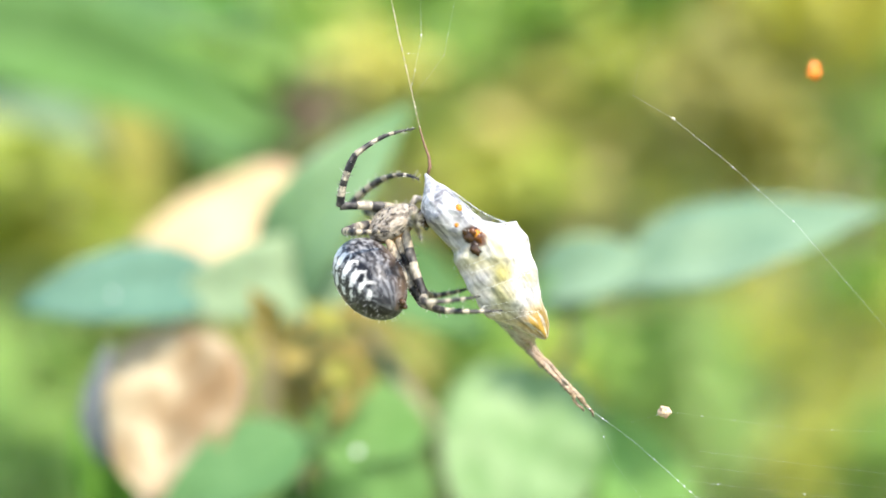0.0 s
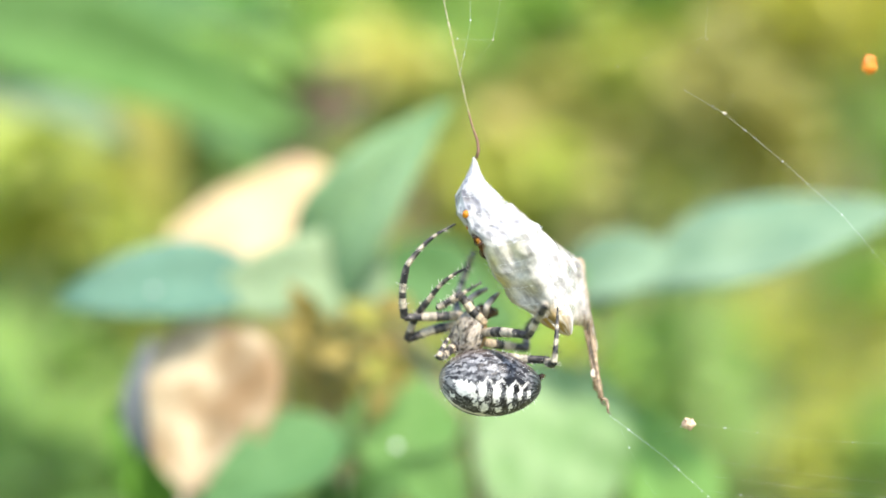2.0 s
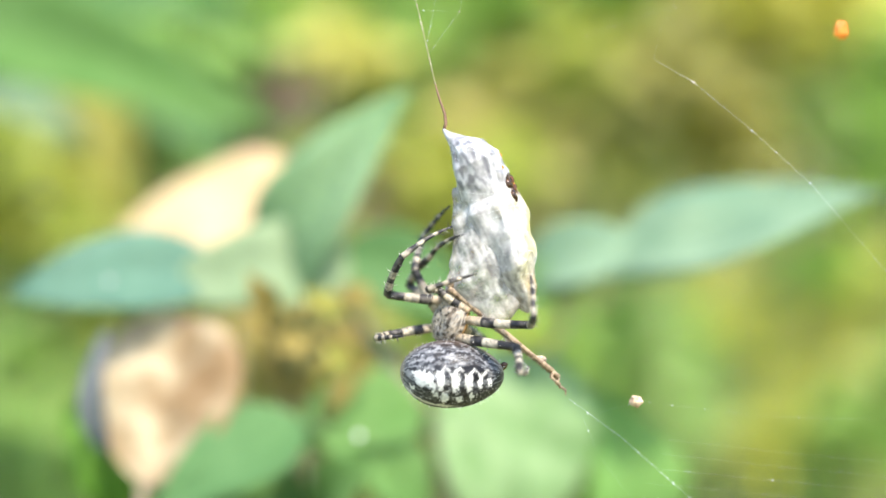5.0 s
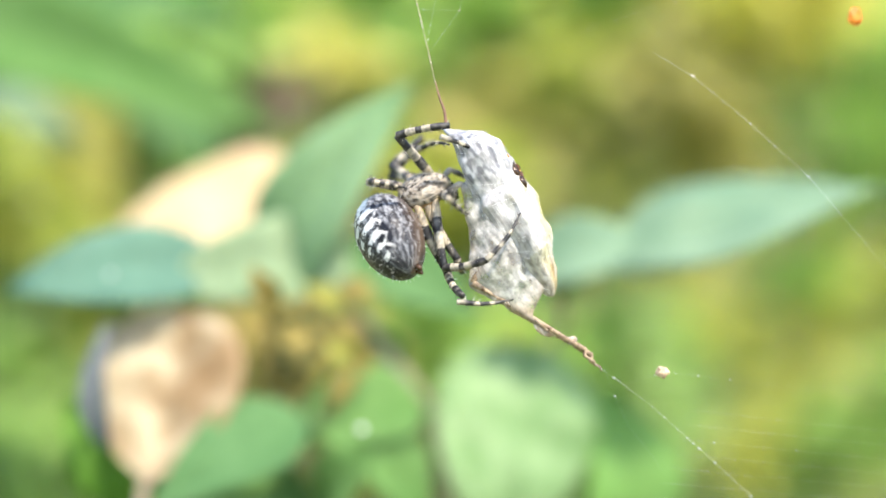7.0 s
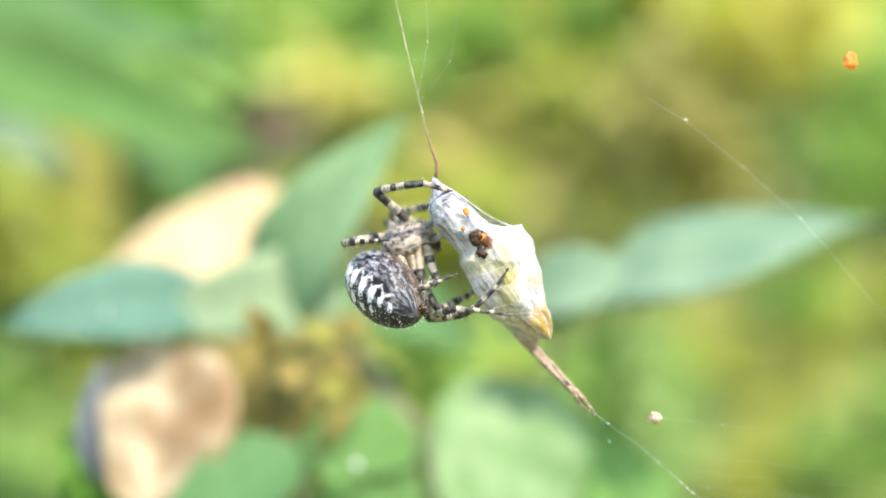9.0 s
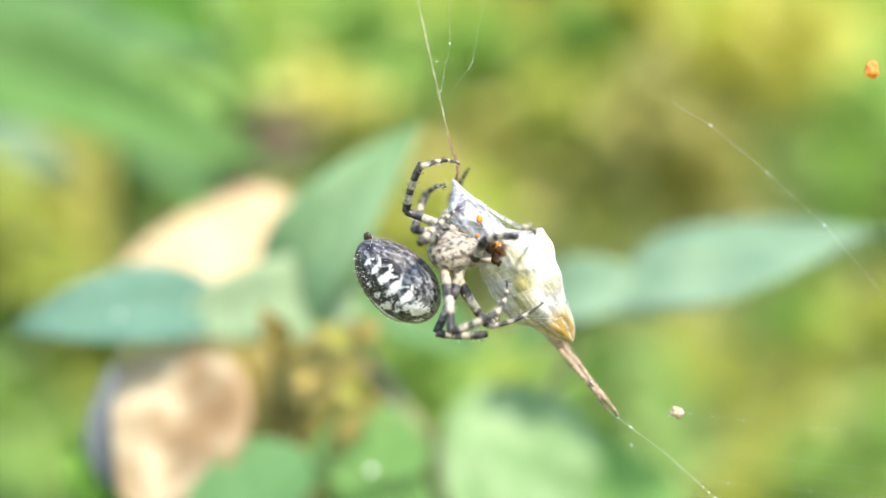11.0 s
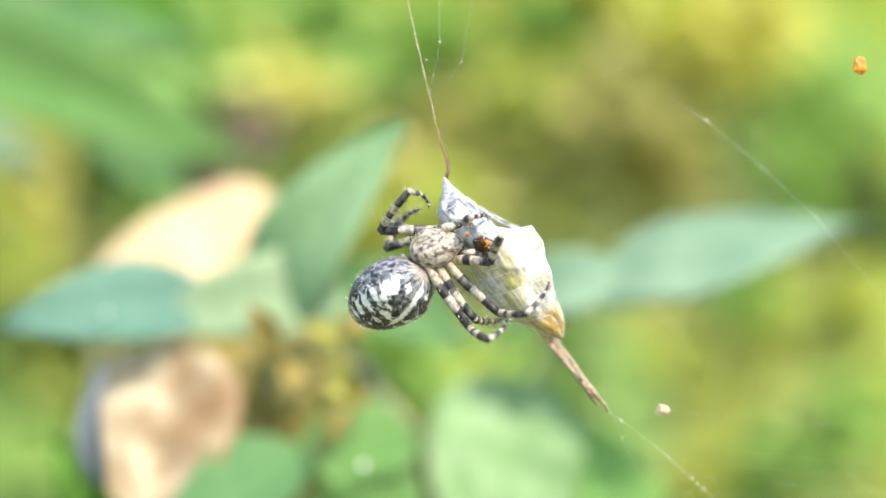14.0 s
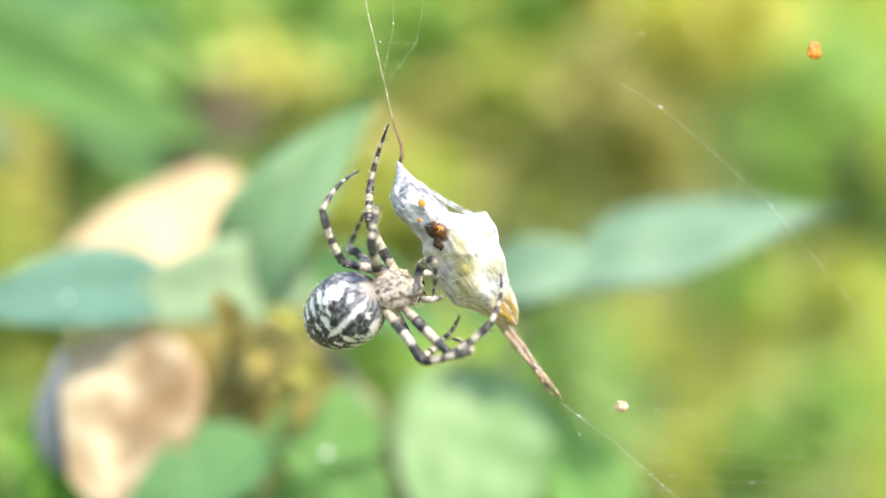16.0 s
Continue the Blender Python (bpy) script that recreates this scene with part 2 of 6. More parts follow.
# ---- ground and distance ----
def ground_sheet():
    n, verts, faces = 60, [], []
    for j in range(n + 1):
        for i in range(n + 1):
            x, y = ((2 * i / n - 1) ** 3) * 400, ((2 * j / n - 1) ** 3) * 400
            verts.append((x, y, 0.02 * noise.noise((x * 0.8, y * 0.8, 0)) - 0.02))
    for j in range(n):
        for i in range(n):
            a = j * (n + 1) + i
            faces.append((a, a + 1, a + n + 2, a + n + 1))
    tagged(new("ground", mesh_of("ground", verts, faces, GROUND)), "olive brown soil and short grass of a garden", "ground", kind="structure")


def leaf_blades(rng, spots, size):
    """Many small bent leaves, one at each spot."""
    verts, faces = [], []
    for c in spots:
        d = Vector(rng.normal(size=3)).normalized()
        d.z *= 0.5
        d.normalize()
        n = (Vector((0.0, -0.5, 0.8)) + Vector(rng.normal(size=3)) * 0.6).normalized()
        w = d.cross(n).normalized()
        n = w.cross(d)
        l = size * rng.uniform(0.6, 1.3)
        h = l * rng.uniform(0.2, 0.32)
        k = len(verts)
        for s, half, dip in ((0, 0.08, 0), (0.3, 0.9, 0.06), (0.6, 0.8, 0.04), (1, 0.03, -0.14)):
            m = c + d * l * s + n * l * dip
            verts += [m - w * h * half + n * h * 0.3 * half, m, m + w * h * half + n * h * 0.3 * half]
        for r in range(3):
            for q in range(2):
                a = k + r * 3 + q
                faces.append((a, a + 1, a + 4, a + 3))
    return verts, faces


def shrub(centre, radius, tone, count, size, label, seed, girth=1.0, bark=None):
    rng = np.random.default_rng(seed)
    base = tagged(new("shrub"), label, "shrub", "shrubs before the hedge")
    base.location = (centre[0], centre[1], 0)
    c = Vector((0, 0, centre[2]))
    spots = []
    while len(spots) < count:
        p = Vector(rng.uniform(-1, 1, 3))
        if p.length < 1 and noise.noise(p * 2.3 + Vector((seed, 0, 0))) > -0.25:
            spots.append(c + Vector((p.x * radius, p.y * radius * 0.8, p.z * radius * 1.15)))
    v, f = leaf_blades(rng, spots, size)
    part("foliage", mesh_of("foliage", v, f, TONES[tone], False), base)
    for i in range(3):
        top = c + Vector((rng.uniform(-0.5, 0.5) * radius, rng.uniform(-0.4, 0.4) * radius, rng.uniform(0, 0.6) * radius))
        mid = Vector((top.x * 0.4, top.y * 0.4, top.z * 0.5)) + Vector(rng.normal(size=3)) * 0.01
        pts = [Vector((0.01 * i, 0, 0)), mid, top]
        v, f = tube(pts, [0.004 * girth, 0.003 * girth, 0.0012 * girth], 6)
        part("stem", mesh_of("stem", v, f, bark or STEM), base)


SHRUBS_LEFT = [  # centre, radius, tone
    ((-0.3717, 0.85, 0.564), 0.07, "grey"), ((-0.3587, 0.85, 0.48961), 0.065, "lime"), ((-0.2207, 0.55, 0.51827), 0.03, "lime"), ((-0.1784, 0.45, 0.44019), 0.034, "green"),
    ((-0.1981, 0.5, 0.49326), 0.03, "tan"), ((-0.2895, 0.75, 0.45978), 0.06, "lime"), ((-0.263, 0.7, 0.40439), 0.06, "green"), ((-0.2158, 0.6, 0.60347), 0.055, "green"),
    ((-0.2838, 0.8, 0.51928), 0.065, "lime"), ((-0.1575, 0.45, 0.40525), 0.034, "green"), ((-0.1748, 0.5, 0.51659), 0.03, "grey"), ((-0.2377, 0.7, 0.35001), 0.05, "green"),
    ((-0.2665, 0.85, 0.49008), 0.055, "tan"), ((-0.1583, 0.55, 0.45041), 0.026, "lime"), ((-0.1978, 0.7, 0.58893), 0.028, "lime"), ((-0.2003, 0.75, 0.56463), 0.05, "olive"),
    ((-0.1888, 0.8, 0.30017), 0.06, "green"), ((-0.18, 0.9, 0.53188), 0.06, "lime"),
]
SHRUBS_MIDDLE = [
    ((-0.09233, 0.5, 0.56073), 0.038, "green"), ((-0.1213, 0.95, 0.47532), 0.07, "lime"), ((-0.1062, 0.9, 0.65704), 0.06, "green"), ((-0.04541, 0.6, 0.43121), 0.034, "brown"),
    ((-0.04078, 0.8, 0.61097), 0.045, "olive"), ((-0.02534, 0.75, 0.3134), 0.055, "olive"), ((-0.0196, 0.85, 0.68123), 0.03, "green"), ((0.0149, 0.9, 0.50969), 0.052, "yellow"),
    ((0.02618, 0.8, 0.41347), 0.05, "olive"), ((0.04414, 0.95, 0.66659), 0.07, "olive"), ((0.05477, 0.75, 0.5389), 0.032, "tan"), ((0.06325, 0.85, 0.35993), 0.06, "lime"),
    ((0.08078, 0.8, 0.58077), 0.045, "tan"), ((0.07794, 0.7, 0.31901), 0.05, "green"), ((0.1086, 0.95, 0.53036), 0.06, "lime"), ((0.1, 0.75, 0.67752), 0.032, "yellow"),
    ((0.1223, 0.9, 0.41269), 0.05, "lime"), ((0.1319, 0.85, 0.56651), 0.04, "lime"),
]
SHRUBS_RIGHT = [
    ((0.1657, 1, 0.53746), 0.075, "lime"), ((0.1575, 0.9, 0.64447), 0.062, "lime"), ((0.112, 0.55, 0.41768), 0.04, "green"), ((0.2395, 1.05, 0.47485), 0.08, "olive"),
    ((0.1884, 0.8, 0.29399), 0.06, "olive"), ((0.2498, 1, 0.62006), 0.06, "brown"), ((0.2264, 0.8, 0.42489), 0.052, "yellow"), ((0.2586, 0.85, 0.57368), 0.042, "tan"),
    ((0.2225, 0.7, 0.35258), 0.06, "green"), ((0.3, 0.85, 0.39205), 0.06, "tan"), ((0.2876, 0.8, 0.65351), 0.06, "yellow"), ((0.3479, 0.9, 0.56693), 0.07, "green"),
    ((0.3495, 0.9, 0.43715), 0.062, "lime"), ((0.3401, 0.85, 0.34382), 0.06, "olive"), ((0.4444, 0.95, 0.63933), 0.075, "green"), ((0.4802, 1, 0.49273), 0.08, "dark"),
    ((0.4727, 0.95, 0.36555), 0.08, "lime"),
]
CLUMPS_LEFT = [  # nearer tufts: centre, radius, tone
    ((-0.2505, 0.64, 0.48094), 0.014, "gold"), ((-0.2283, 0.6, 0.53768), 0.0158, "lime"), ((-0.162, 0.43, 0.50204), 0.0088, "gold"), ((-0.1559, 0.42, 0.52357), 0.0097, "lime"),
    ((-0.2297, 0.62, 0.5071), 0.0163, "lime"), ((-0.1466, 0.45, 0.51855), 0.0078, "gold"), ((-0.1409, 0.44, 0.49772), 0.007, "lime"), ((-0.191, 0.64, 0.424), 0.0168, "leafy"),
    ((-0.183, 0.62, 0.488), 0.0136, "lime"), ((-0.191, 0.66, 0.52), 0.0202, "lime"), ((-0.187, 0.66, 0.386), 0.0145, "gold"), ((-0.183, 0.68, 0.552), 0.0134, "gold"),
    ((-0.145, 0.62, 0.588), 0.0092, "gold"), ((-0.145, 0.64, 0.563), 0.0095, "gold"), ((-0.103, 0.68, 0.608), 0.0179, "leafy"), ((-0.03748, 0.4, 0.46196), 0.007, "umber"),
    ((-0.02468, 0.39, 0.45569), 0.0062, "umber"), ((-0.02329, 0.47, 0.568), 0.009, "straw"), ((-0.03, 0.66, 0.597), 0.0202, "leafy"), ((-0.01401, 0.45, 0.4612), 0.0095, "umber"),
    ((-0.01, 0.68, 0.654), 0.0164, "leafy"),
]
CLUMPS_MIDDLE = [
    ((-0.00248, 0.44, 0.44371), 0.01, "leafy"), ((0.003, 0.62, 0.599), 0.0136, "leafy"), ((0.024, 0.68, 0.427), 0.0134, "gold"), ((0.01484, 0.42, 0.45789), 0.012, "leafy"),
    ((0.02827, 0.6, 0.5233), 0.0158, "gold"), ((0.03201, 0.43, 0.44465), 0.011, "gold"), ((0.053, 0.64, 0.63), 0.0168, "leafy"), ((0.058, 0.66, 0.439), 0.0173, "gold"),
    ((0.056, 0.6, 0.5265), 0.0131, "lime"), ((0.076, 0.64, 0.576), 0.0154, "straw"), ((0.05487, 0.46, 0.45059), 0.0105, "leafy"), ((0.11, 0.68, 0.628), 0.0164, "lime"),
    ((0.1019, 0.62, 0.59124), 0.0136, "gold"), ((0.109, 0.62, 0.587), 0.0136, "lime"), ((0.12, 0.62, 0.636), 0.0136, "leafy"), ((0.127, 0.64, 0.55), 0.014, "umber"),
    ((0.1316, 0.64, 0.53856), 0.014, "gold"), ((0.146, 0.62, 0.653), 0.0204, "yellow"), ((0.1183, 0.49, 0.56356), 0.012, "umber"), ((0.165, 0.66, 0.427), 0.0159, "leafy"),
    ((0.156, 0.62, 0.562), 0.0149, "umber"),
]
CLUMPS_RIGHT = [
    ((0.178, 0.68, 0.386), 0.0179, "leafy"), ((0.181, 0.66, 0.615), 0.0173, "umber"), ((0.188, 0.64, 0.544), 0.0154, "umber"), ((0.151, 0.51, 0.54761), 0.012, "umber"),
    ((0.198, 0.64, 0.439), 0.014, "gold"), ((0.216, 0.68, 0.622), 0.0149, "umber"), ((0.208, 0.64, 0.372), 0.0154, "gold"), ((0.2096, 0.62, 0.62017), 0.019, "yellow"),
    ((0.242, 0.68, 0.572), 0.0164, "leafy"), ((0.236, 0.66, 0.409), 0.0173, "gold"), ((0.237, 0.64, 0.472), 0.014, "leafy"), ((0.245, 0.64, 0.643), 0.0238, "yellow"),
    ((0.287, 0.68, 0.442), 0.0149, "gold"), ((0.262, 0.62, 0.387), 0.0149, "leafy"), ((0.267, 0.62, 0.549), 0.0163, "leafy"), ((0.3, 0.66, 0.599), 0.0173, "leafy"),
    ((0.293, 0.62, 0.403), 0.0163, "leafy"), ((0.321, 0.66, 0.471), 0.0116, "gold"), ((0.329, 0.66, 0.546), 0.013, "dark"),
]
TONE_WORDS = {"gold": "golden green", "straw": "straw-coloured", "umber": "shaded brown", "leafy": "mid green",
              "yellow": "bright yellow autumn", "lime": "yellow-green", "olive": "olive green", "tan": "pale straw-coloured", "brown": "dark brown withered",
              "green": "fresh green", "grey": "pale grey-green", "dark": "deep dark green"}


def far_hedge():
    rng = np.random.default_rng(5)
    spots = [Vector((rng.uniform(-1.3, 1.3), 1.35 + rng.uniform(-0.12, 0.12), rng.uniform(0, 1.15))) for _ in range(3200)]
    v, f = leaf_blades(rng, spots, 0.07)
    tagged(new("hedge", mesh_of("hedge", v, f, TONES["lime"], False)), "dense yellow-green hedge behind the shrubs", "hedge", kind="stuff")
    n, verts, faces = 40, [], []
    for j in range(n + 1):
        for i in range(n + 1):
            x, z = (2 * i / n - 1) * 2.5, 1.25 * j / n
            verts.append((x, 1.55 + 0.10 * noise.noise((x * 3, 0, z * 3)), z - 0.05))
    for j in range(n):
        for i in range(n):
            a = j * (n + 1) + i
            faces.append((a, a + 1, a + n + 2, a + n + 1))
    tagged(new("backdrop", mesh_of("backdrop", verts, faces, TONES["lime"])), "shaded green depth of the hedge", "hedge", kind="structure")


# ---- near leaves ----
def leaf_mesh(length, width, material, curl=0.1, fold=0.25, teeth=0.0, seed=0, ripple=0.02, power=0.85):
    rows, half, verts, faces = 26, 5, [], []
    for i in range(rows + 1):
        s = i / rows
        w = width / 2 * (math.sin(math.pi * min(1, s ** 0.72)) ** power + 0.02)
        w *= 1 + teeth * (((s * 13) % 1) - 0.5)
        for j in range(-half, half + 1):
            q = j / half
            rib = -0.03 * math.exp(-(q * 6) ** 2) - 0.012 * math.cos((s * 9 + abs(q) * 2.5) * math.tau)
            z = length * curl * (math.sin(s * math.pi) - 0.9 * s * s) + abs(q) * w * fold + width * rib
            z += length * ripple * noise.noise((s * 4 + seed, q * 2, seed * 1.7))
            verts.append((s * length, q * w, z))
    k = 2 * half + 1
    for i in range(rows):
        for j in range(2 * half):
            a = i * k + j
            faces.append((a, a + k, a + k + 1, a + 1))
    return mesh_of("leaf", verts, faces, material)


def leaf(parent, base, tip, width, material, face=(0, -0.75, 0.65), label="", **shape):
    base, tip = Vector(base), Vector(tip)
    x = (tip - base)
    length = x.length
    x.normalize()
    z = Vector(face)
    z = (z - x * z.dot(x)).normalized()
    y = z.cross(x)
    ob = part("leaf", leaf_mesh(length, width, material, **shape), parent, label)
    ob.matrix_basis = Matrix.Translation(base - parent.location) @ Matrix((x, y, z)).transposed().to_4x4()
    thick = ob.modifiers.new("thickness", "SOLIDIFY")
    thick.thickness = 0.00025
    rails = [c for c in parent.children if c.name.startswith("stem")]
    if rails:  # a thin stalk back to the nearest point of the stem
        b = base - parent.location
        near = min((v.co.copy() for v in rails[0].data.vertices), key=lambda q: (q - b).length + max(0, q.z - b.z) * 2)
        mid = (b + near) / 2 - Vector((0, -0.002, 0.004))
        v, f = tube([near, mid, b + x * length * 0.02], [.0006, .0005, .0004], 6)
        part("leaf_stalk", mesh_of("leaf_stalk", v, f, STALK), parent)
    return ob


def stem(parent, points, radii, name="stem", label=""):
    pts = [Vector(p) - parent.location for p in points]
    fine = []
    for i in range(len(pts) - 1):
        fine += glide(pts[i], pts[i + 1], 6)[:-1]
    fine.append(pts[-1])
    for _ in range(3):
        fine = [fine[0]] + [(fine[i - 1] + fine[i] * 2 + fine[i + 1]) / 4 for i in range(1, len(fine) - 1)] + [fine[-1]]
    r = np.interp(np.linspace(0, 1, len(fine)), np.linspace(0, 1, len(radii)), radii)
    v, f = tube(fine, list(r), 8)
    return part(name, mesh_of(name, v, f, STEM), parent, label)


def near_plants():
    a = tagged(new("leafy_plant"), "broad-leaved plant with pale bluish green leaves on a grey stem", "plant")
    a.location = (0.0, 0.19, 0)
    stem(a, [(0.0, 0.19, 0), (0.012, 0.19, 0.30), (0.00743, 0.186, 0.44652), (0.00355, 0.183, 0.46616), (-0.00348, 0.182, 0.47518), (-0.00880, 0.178, 0.48342)], [.0026, .0022, .0016, .0013, .0012, .0010])
    leaf(a, (-0.02850, 0.168, 0.49040), (-0.05900, 0.162, 0.48870), .0125, LEAF_TEAL, (0.1, -0.88, 0.45), "bluish green leaf", seed=1, fold=0.12, power=0.75)
    leaf(a, (-0.00929, 0.170, 0.49293), (-0.03448, 0.163, 0.48883), .0128, LEAF_PALE, (0.0, -0.95, 0.2), "leaf with sunlight in its pale colour", seed=2, fold=0.1, power=0.45)
    leaf(a, (-0.02258, 0.172, 0.48567), (-0.00200, 0.160, 0.51800), .0152, LEAF_SOFT, (-0.25, -0.9, 0.35), "upright green leaf", seed=3, fold=0.15)
    leaf(a, (-0.01184, 0.182, 0.49349), (0.01195, 0.178, 0.48311), .0138, LEAF_MID, (0, -0.8, 0.5), "deep green leaf", seed=4)
    leaf(a, (-0.01565, 0.164, 0.46797), (-0.03604, 0.152, 0.45861), .0125, LEAF_COOL, (0.1, -0.75, 0.6), seed=5, power=0.9)
    leaf(a, (0.00196, 0.176, 0.46905), (-0.01903, 0.166, 0.46562), .0150, LEAF_MILD, (0, -0.75, 0.6), seed=6)
    leaf(a, (0.01857, 0.184, 0.47714), (0.01460, 0.172, 0.44733), .0270, LEAF_BRIGHT, (0.15, -0.65, 0.75), "leaf with sunlight in its pale colour", seed=7, fold=0.06, curl=0.04, ripple=0.06, teeth=0.12, power=0.55)
    leaf(a, (0.03735, 0.190, 0.44011), (0.03396, 0.184, 0.46897), .0220, LEAF_FRESH, (0.2, -0.65, 0.75), seed=8)
    leaf(a, (-0.00350, 0.186, 0.47000), (-0.00750, 0.180, 0.47900), .0110, LEAF_VIVID, (0.2, -0.65, 0.75), "vivid green leaf", seed=31)
    leaf(a, (-0.04321, 0.172, 0.45289), (-0.05287, 0.17, 0.47050), .0085, LEAF_VIVID, (-0.2, -0.8, 0.5), "vivid green leaf", seed=9)
    leaf(a, (-0.01529, 0.18, 0.4519), (-0.0321, 0.17, 0.45437), .0130, LEAF_MILD, (0, -0.7, 0.6), seed=10)
    leaf(a, (0.00292, 0.172, 0.45238), (-0.01287, 0.162, 0.46729), .0136, LEAF_MILD, (0.1, -0.7, 0.7), seed=37, ripple=0.05)
    leaf(a, (-0.01372, 0.164, 0.45402), (-0.00565, 0.157, 0.46442), .0105, LEAF_MILD, (-0.1, -0.7, 0.7), seed=38, ripple=0.05)
    leaf(a, (0.04440, 0.200, 0.44418), (0.03191, 0.192, 0.46558), .0170, LEAF_MILD, (0.1, -0.7, 0.7), seed=39, ripple=0.05)
    leaf(a, (-0.03358, 0.172, 0.45254), (-0.04122, 0.165, 0.46486), .0120, LEAF_MID, (0.1, -0.7, 0.7), seed=36, ripple=0.05)

    b = tagged(new("leafy_plant"), "plant with one long pale bluish green leaf spread sideways", "plant")
    b.location = (0.03, 0.20, 0)
    stem(b, [(0.03, 0.20, 0), (0.025, 0.2, 0.35), (0.01971, 0.19, 0.47129), (0.02731, 0.182, 0.48097), (0.02043, 0.176, 0.48971)], [.0016, .0012, .0008, .0006])
    leaf(b, (0.02780, 0.172, 0.48990), (0.07506, 0.165, 0.50396), .0190, LEAF_BLUE, (0.05, -0.62, 0.75), "long bluish green leaf", seed=11, fold=0.12, curl=0.05, ripple=0.045, power=1.5)
    leaf(b, (0.01900, 0.176, 0.49017), (0.03759, 0.172, 0.49450), .0115, LEAF_BLUE, (0, -0.8, 0.5), seed=12, power=0.6)
    leaf(b, (0.02985, 0.178, 0.49151), (0.01556, 0.172, 0.48588), .0080, LEAF_MID, (0, -0.8, 0.5), seed=13)

    c = tagged(new("dry_leaf"), "large dry tan leaf with a brown blotch, curled among green leaves", "leaf")
    c.location = (-0.05403, 0.215, 0.44943)
    leaf(c, (-0.03393, 0.166, 0.48443), (-0.03772, 0.160, 0.45994), .0232, LEAF_TAN, (-0.25, -0.85, 0.5), "dry tan blade with a brown blotch", seed=14, fold=0.08, curl=0.02, ripple=0.05, power=0.55)
    leaf(c, (-0.05084, 0.197, 0.48800), (-0.02250, 0.203, 0.51050), .0215, LEAF_STRAW, (-0.15, -0.75, 0.7), "pale sunlit dry blade", seed=33, fold=0.06, curl=0.02, power=0.42)
    # bluish dark strip: the shadow side of the dry leaf, put into colour
    leaf(c, (-0.04285, 0.157, 0.46518), (-0.04411, 0.157, 0.48290), .0050, LEAF_EDGE_SHADE, (-0.5, -0.8, 0.1), "rolled edge with shade in its colour", seed=21, fold=0.5)
    stem(c, [(-0.03776, 0.156, 0.46104), (-0.04600, 0.175, 0.42024), (-0.03, 0.20, 0)], [.0007, .0009, .0012], "stalk")

    d = tagged(new("tall_plant"), "tall green plant with large soft drooping leaves", "plant")
    d.location = (-0.16, 0.30, 0)
    stem(d, [(-0.16, 0.30, 0), (-0.15, 0.30, 0.4), (-0.12529, 0.28, 0.5387)], [.003, .002, .001])
    leaf(d, (-0.12634, 0.27, 0.55109), (-0.02934, 0.25, 0.52257), .0250, LEAF_MILD, (0.1, -0.95, 0.2), seed=15)
    leaf(d, (-0.15500, 0.31, 0.57600), (-0.04500, 0.29, 0.56000), .0480, LEAF_MID, (0.1, -0.9, 0.35), seed=35, power=0.7)
    leaf(d, (-0.13117, 0.3, 0.53388), (-0.07909, 0.28, 0.52236), .0180, LEAF_BLUE, (0.1, -0.6, 0.8), seed=16)
    leaf(d, (-0.06917, 0.262, 0.56710), (-0.04289, 0.255, 0.55079), .0190, LEAF_DARK, (0, -0.8, 0.5), "dark green leaf", seed=17)
    leaf(d, (-0.13588, 0.46, 0.5791), (-0.11068, 0.44, 0.49873), .0230, LEAF_YELLOWING, (0.1, -0.8, 0.5), "yellowing hanging leaf", seed=24, power=0.6)

    e = tagged(new("withered_plant"), "withered plant with brown and ochre curled leaves", "plant")
    e.location = (-0.02, 0.26, 0)
    stem(e, [(-0.02, 0.26, 0), (-0.02, 0.26, 0.3), (-0.02393, 0.25, 0.44691), (-0.02921, 0.25, 0.47804)], [.0015, .0012, .0009, .0006])
    leaf(e, (-0.02737, 0.245, 0.48226), (-0.00975, 0.235, 0.4635), .0190, LEAF_OCHRE, (0.3, -0.8, 0.4), "withered ochre leaf", seed=20, fold=0.5)
    leaf(e, (-0.02725, 0.25, 0.47027), (-0.03922, 0.24, 0.47879), .0100, LEAF_OCHRE, (0.2, -0.8, 0.5), "withered ochre leaf", seed=22, fold=0.3)
    leaf(e, (-0.02658, 0.25, 0.46509), (-0.01187, 0.24, 0.47396), .0080, LEAF_OCHRE, (0.2, -0.8, 0.5), "withered ochre leaf", seed=23, fold=0.3)
    leaf(e, (-0.02533, 0.25, 0.47806), (-0.023, 0.24, 0.45895), .0160, LEAF_OCHRE, (0.2, -0.8, 0.5), "withered ochre leaf", seed=25, fold=0.3)

    leaf(e, (-0.02177, 0.215, 0.48367), (-0.01537, 0.205, 0.46204), .0075, LEAF_OCHRE, (0.5, -0.8, 0.3), "withered ochre leaf", seed=27, fold=0.4)
    leaf(e, (-0.02395, 0.225, 0.48007), (-0.02672, 0.215, 0.46301), .0080, LEAF_OCHRE, (-0.3, -0.8, 0.4), "withered ochre leaf", seed=28, fold=0.4)

    rng = np.random.default_rng(12)
    for at in ((-0.01886, 0.162, 0.48559), (-0.02009, 0.162, 0.48612), (-0.00873, 0.168, 0.47456), (-0.01890, 0.160, 0.47945),
               (-0.01951, 0.159, 0.48572), (-0.00860, 0.169, 0.47404), (-0.01026, 0.160, 0.48433), (-0.01341, 0.170, 0.47547),
               (-0.00923, 0.165, 0.48559), (-0.01209, 0.158, 0.48001), (-0.01592, 0.171, 0.48526), (-0.00929, 0.160, 0.47920),
               (-0.00893, 0.170, 0.47784)):
        way = Vector((rng.uniform(-1, 1), rng.uniform(-0.3, 0.3), rng.uniform(-1, 0.6))).normalized()
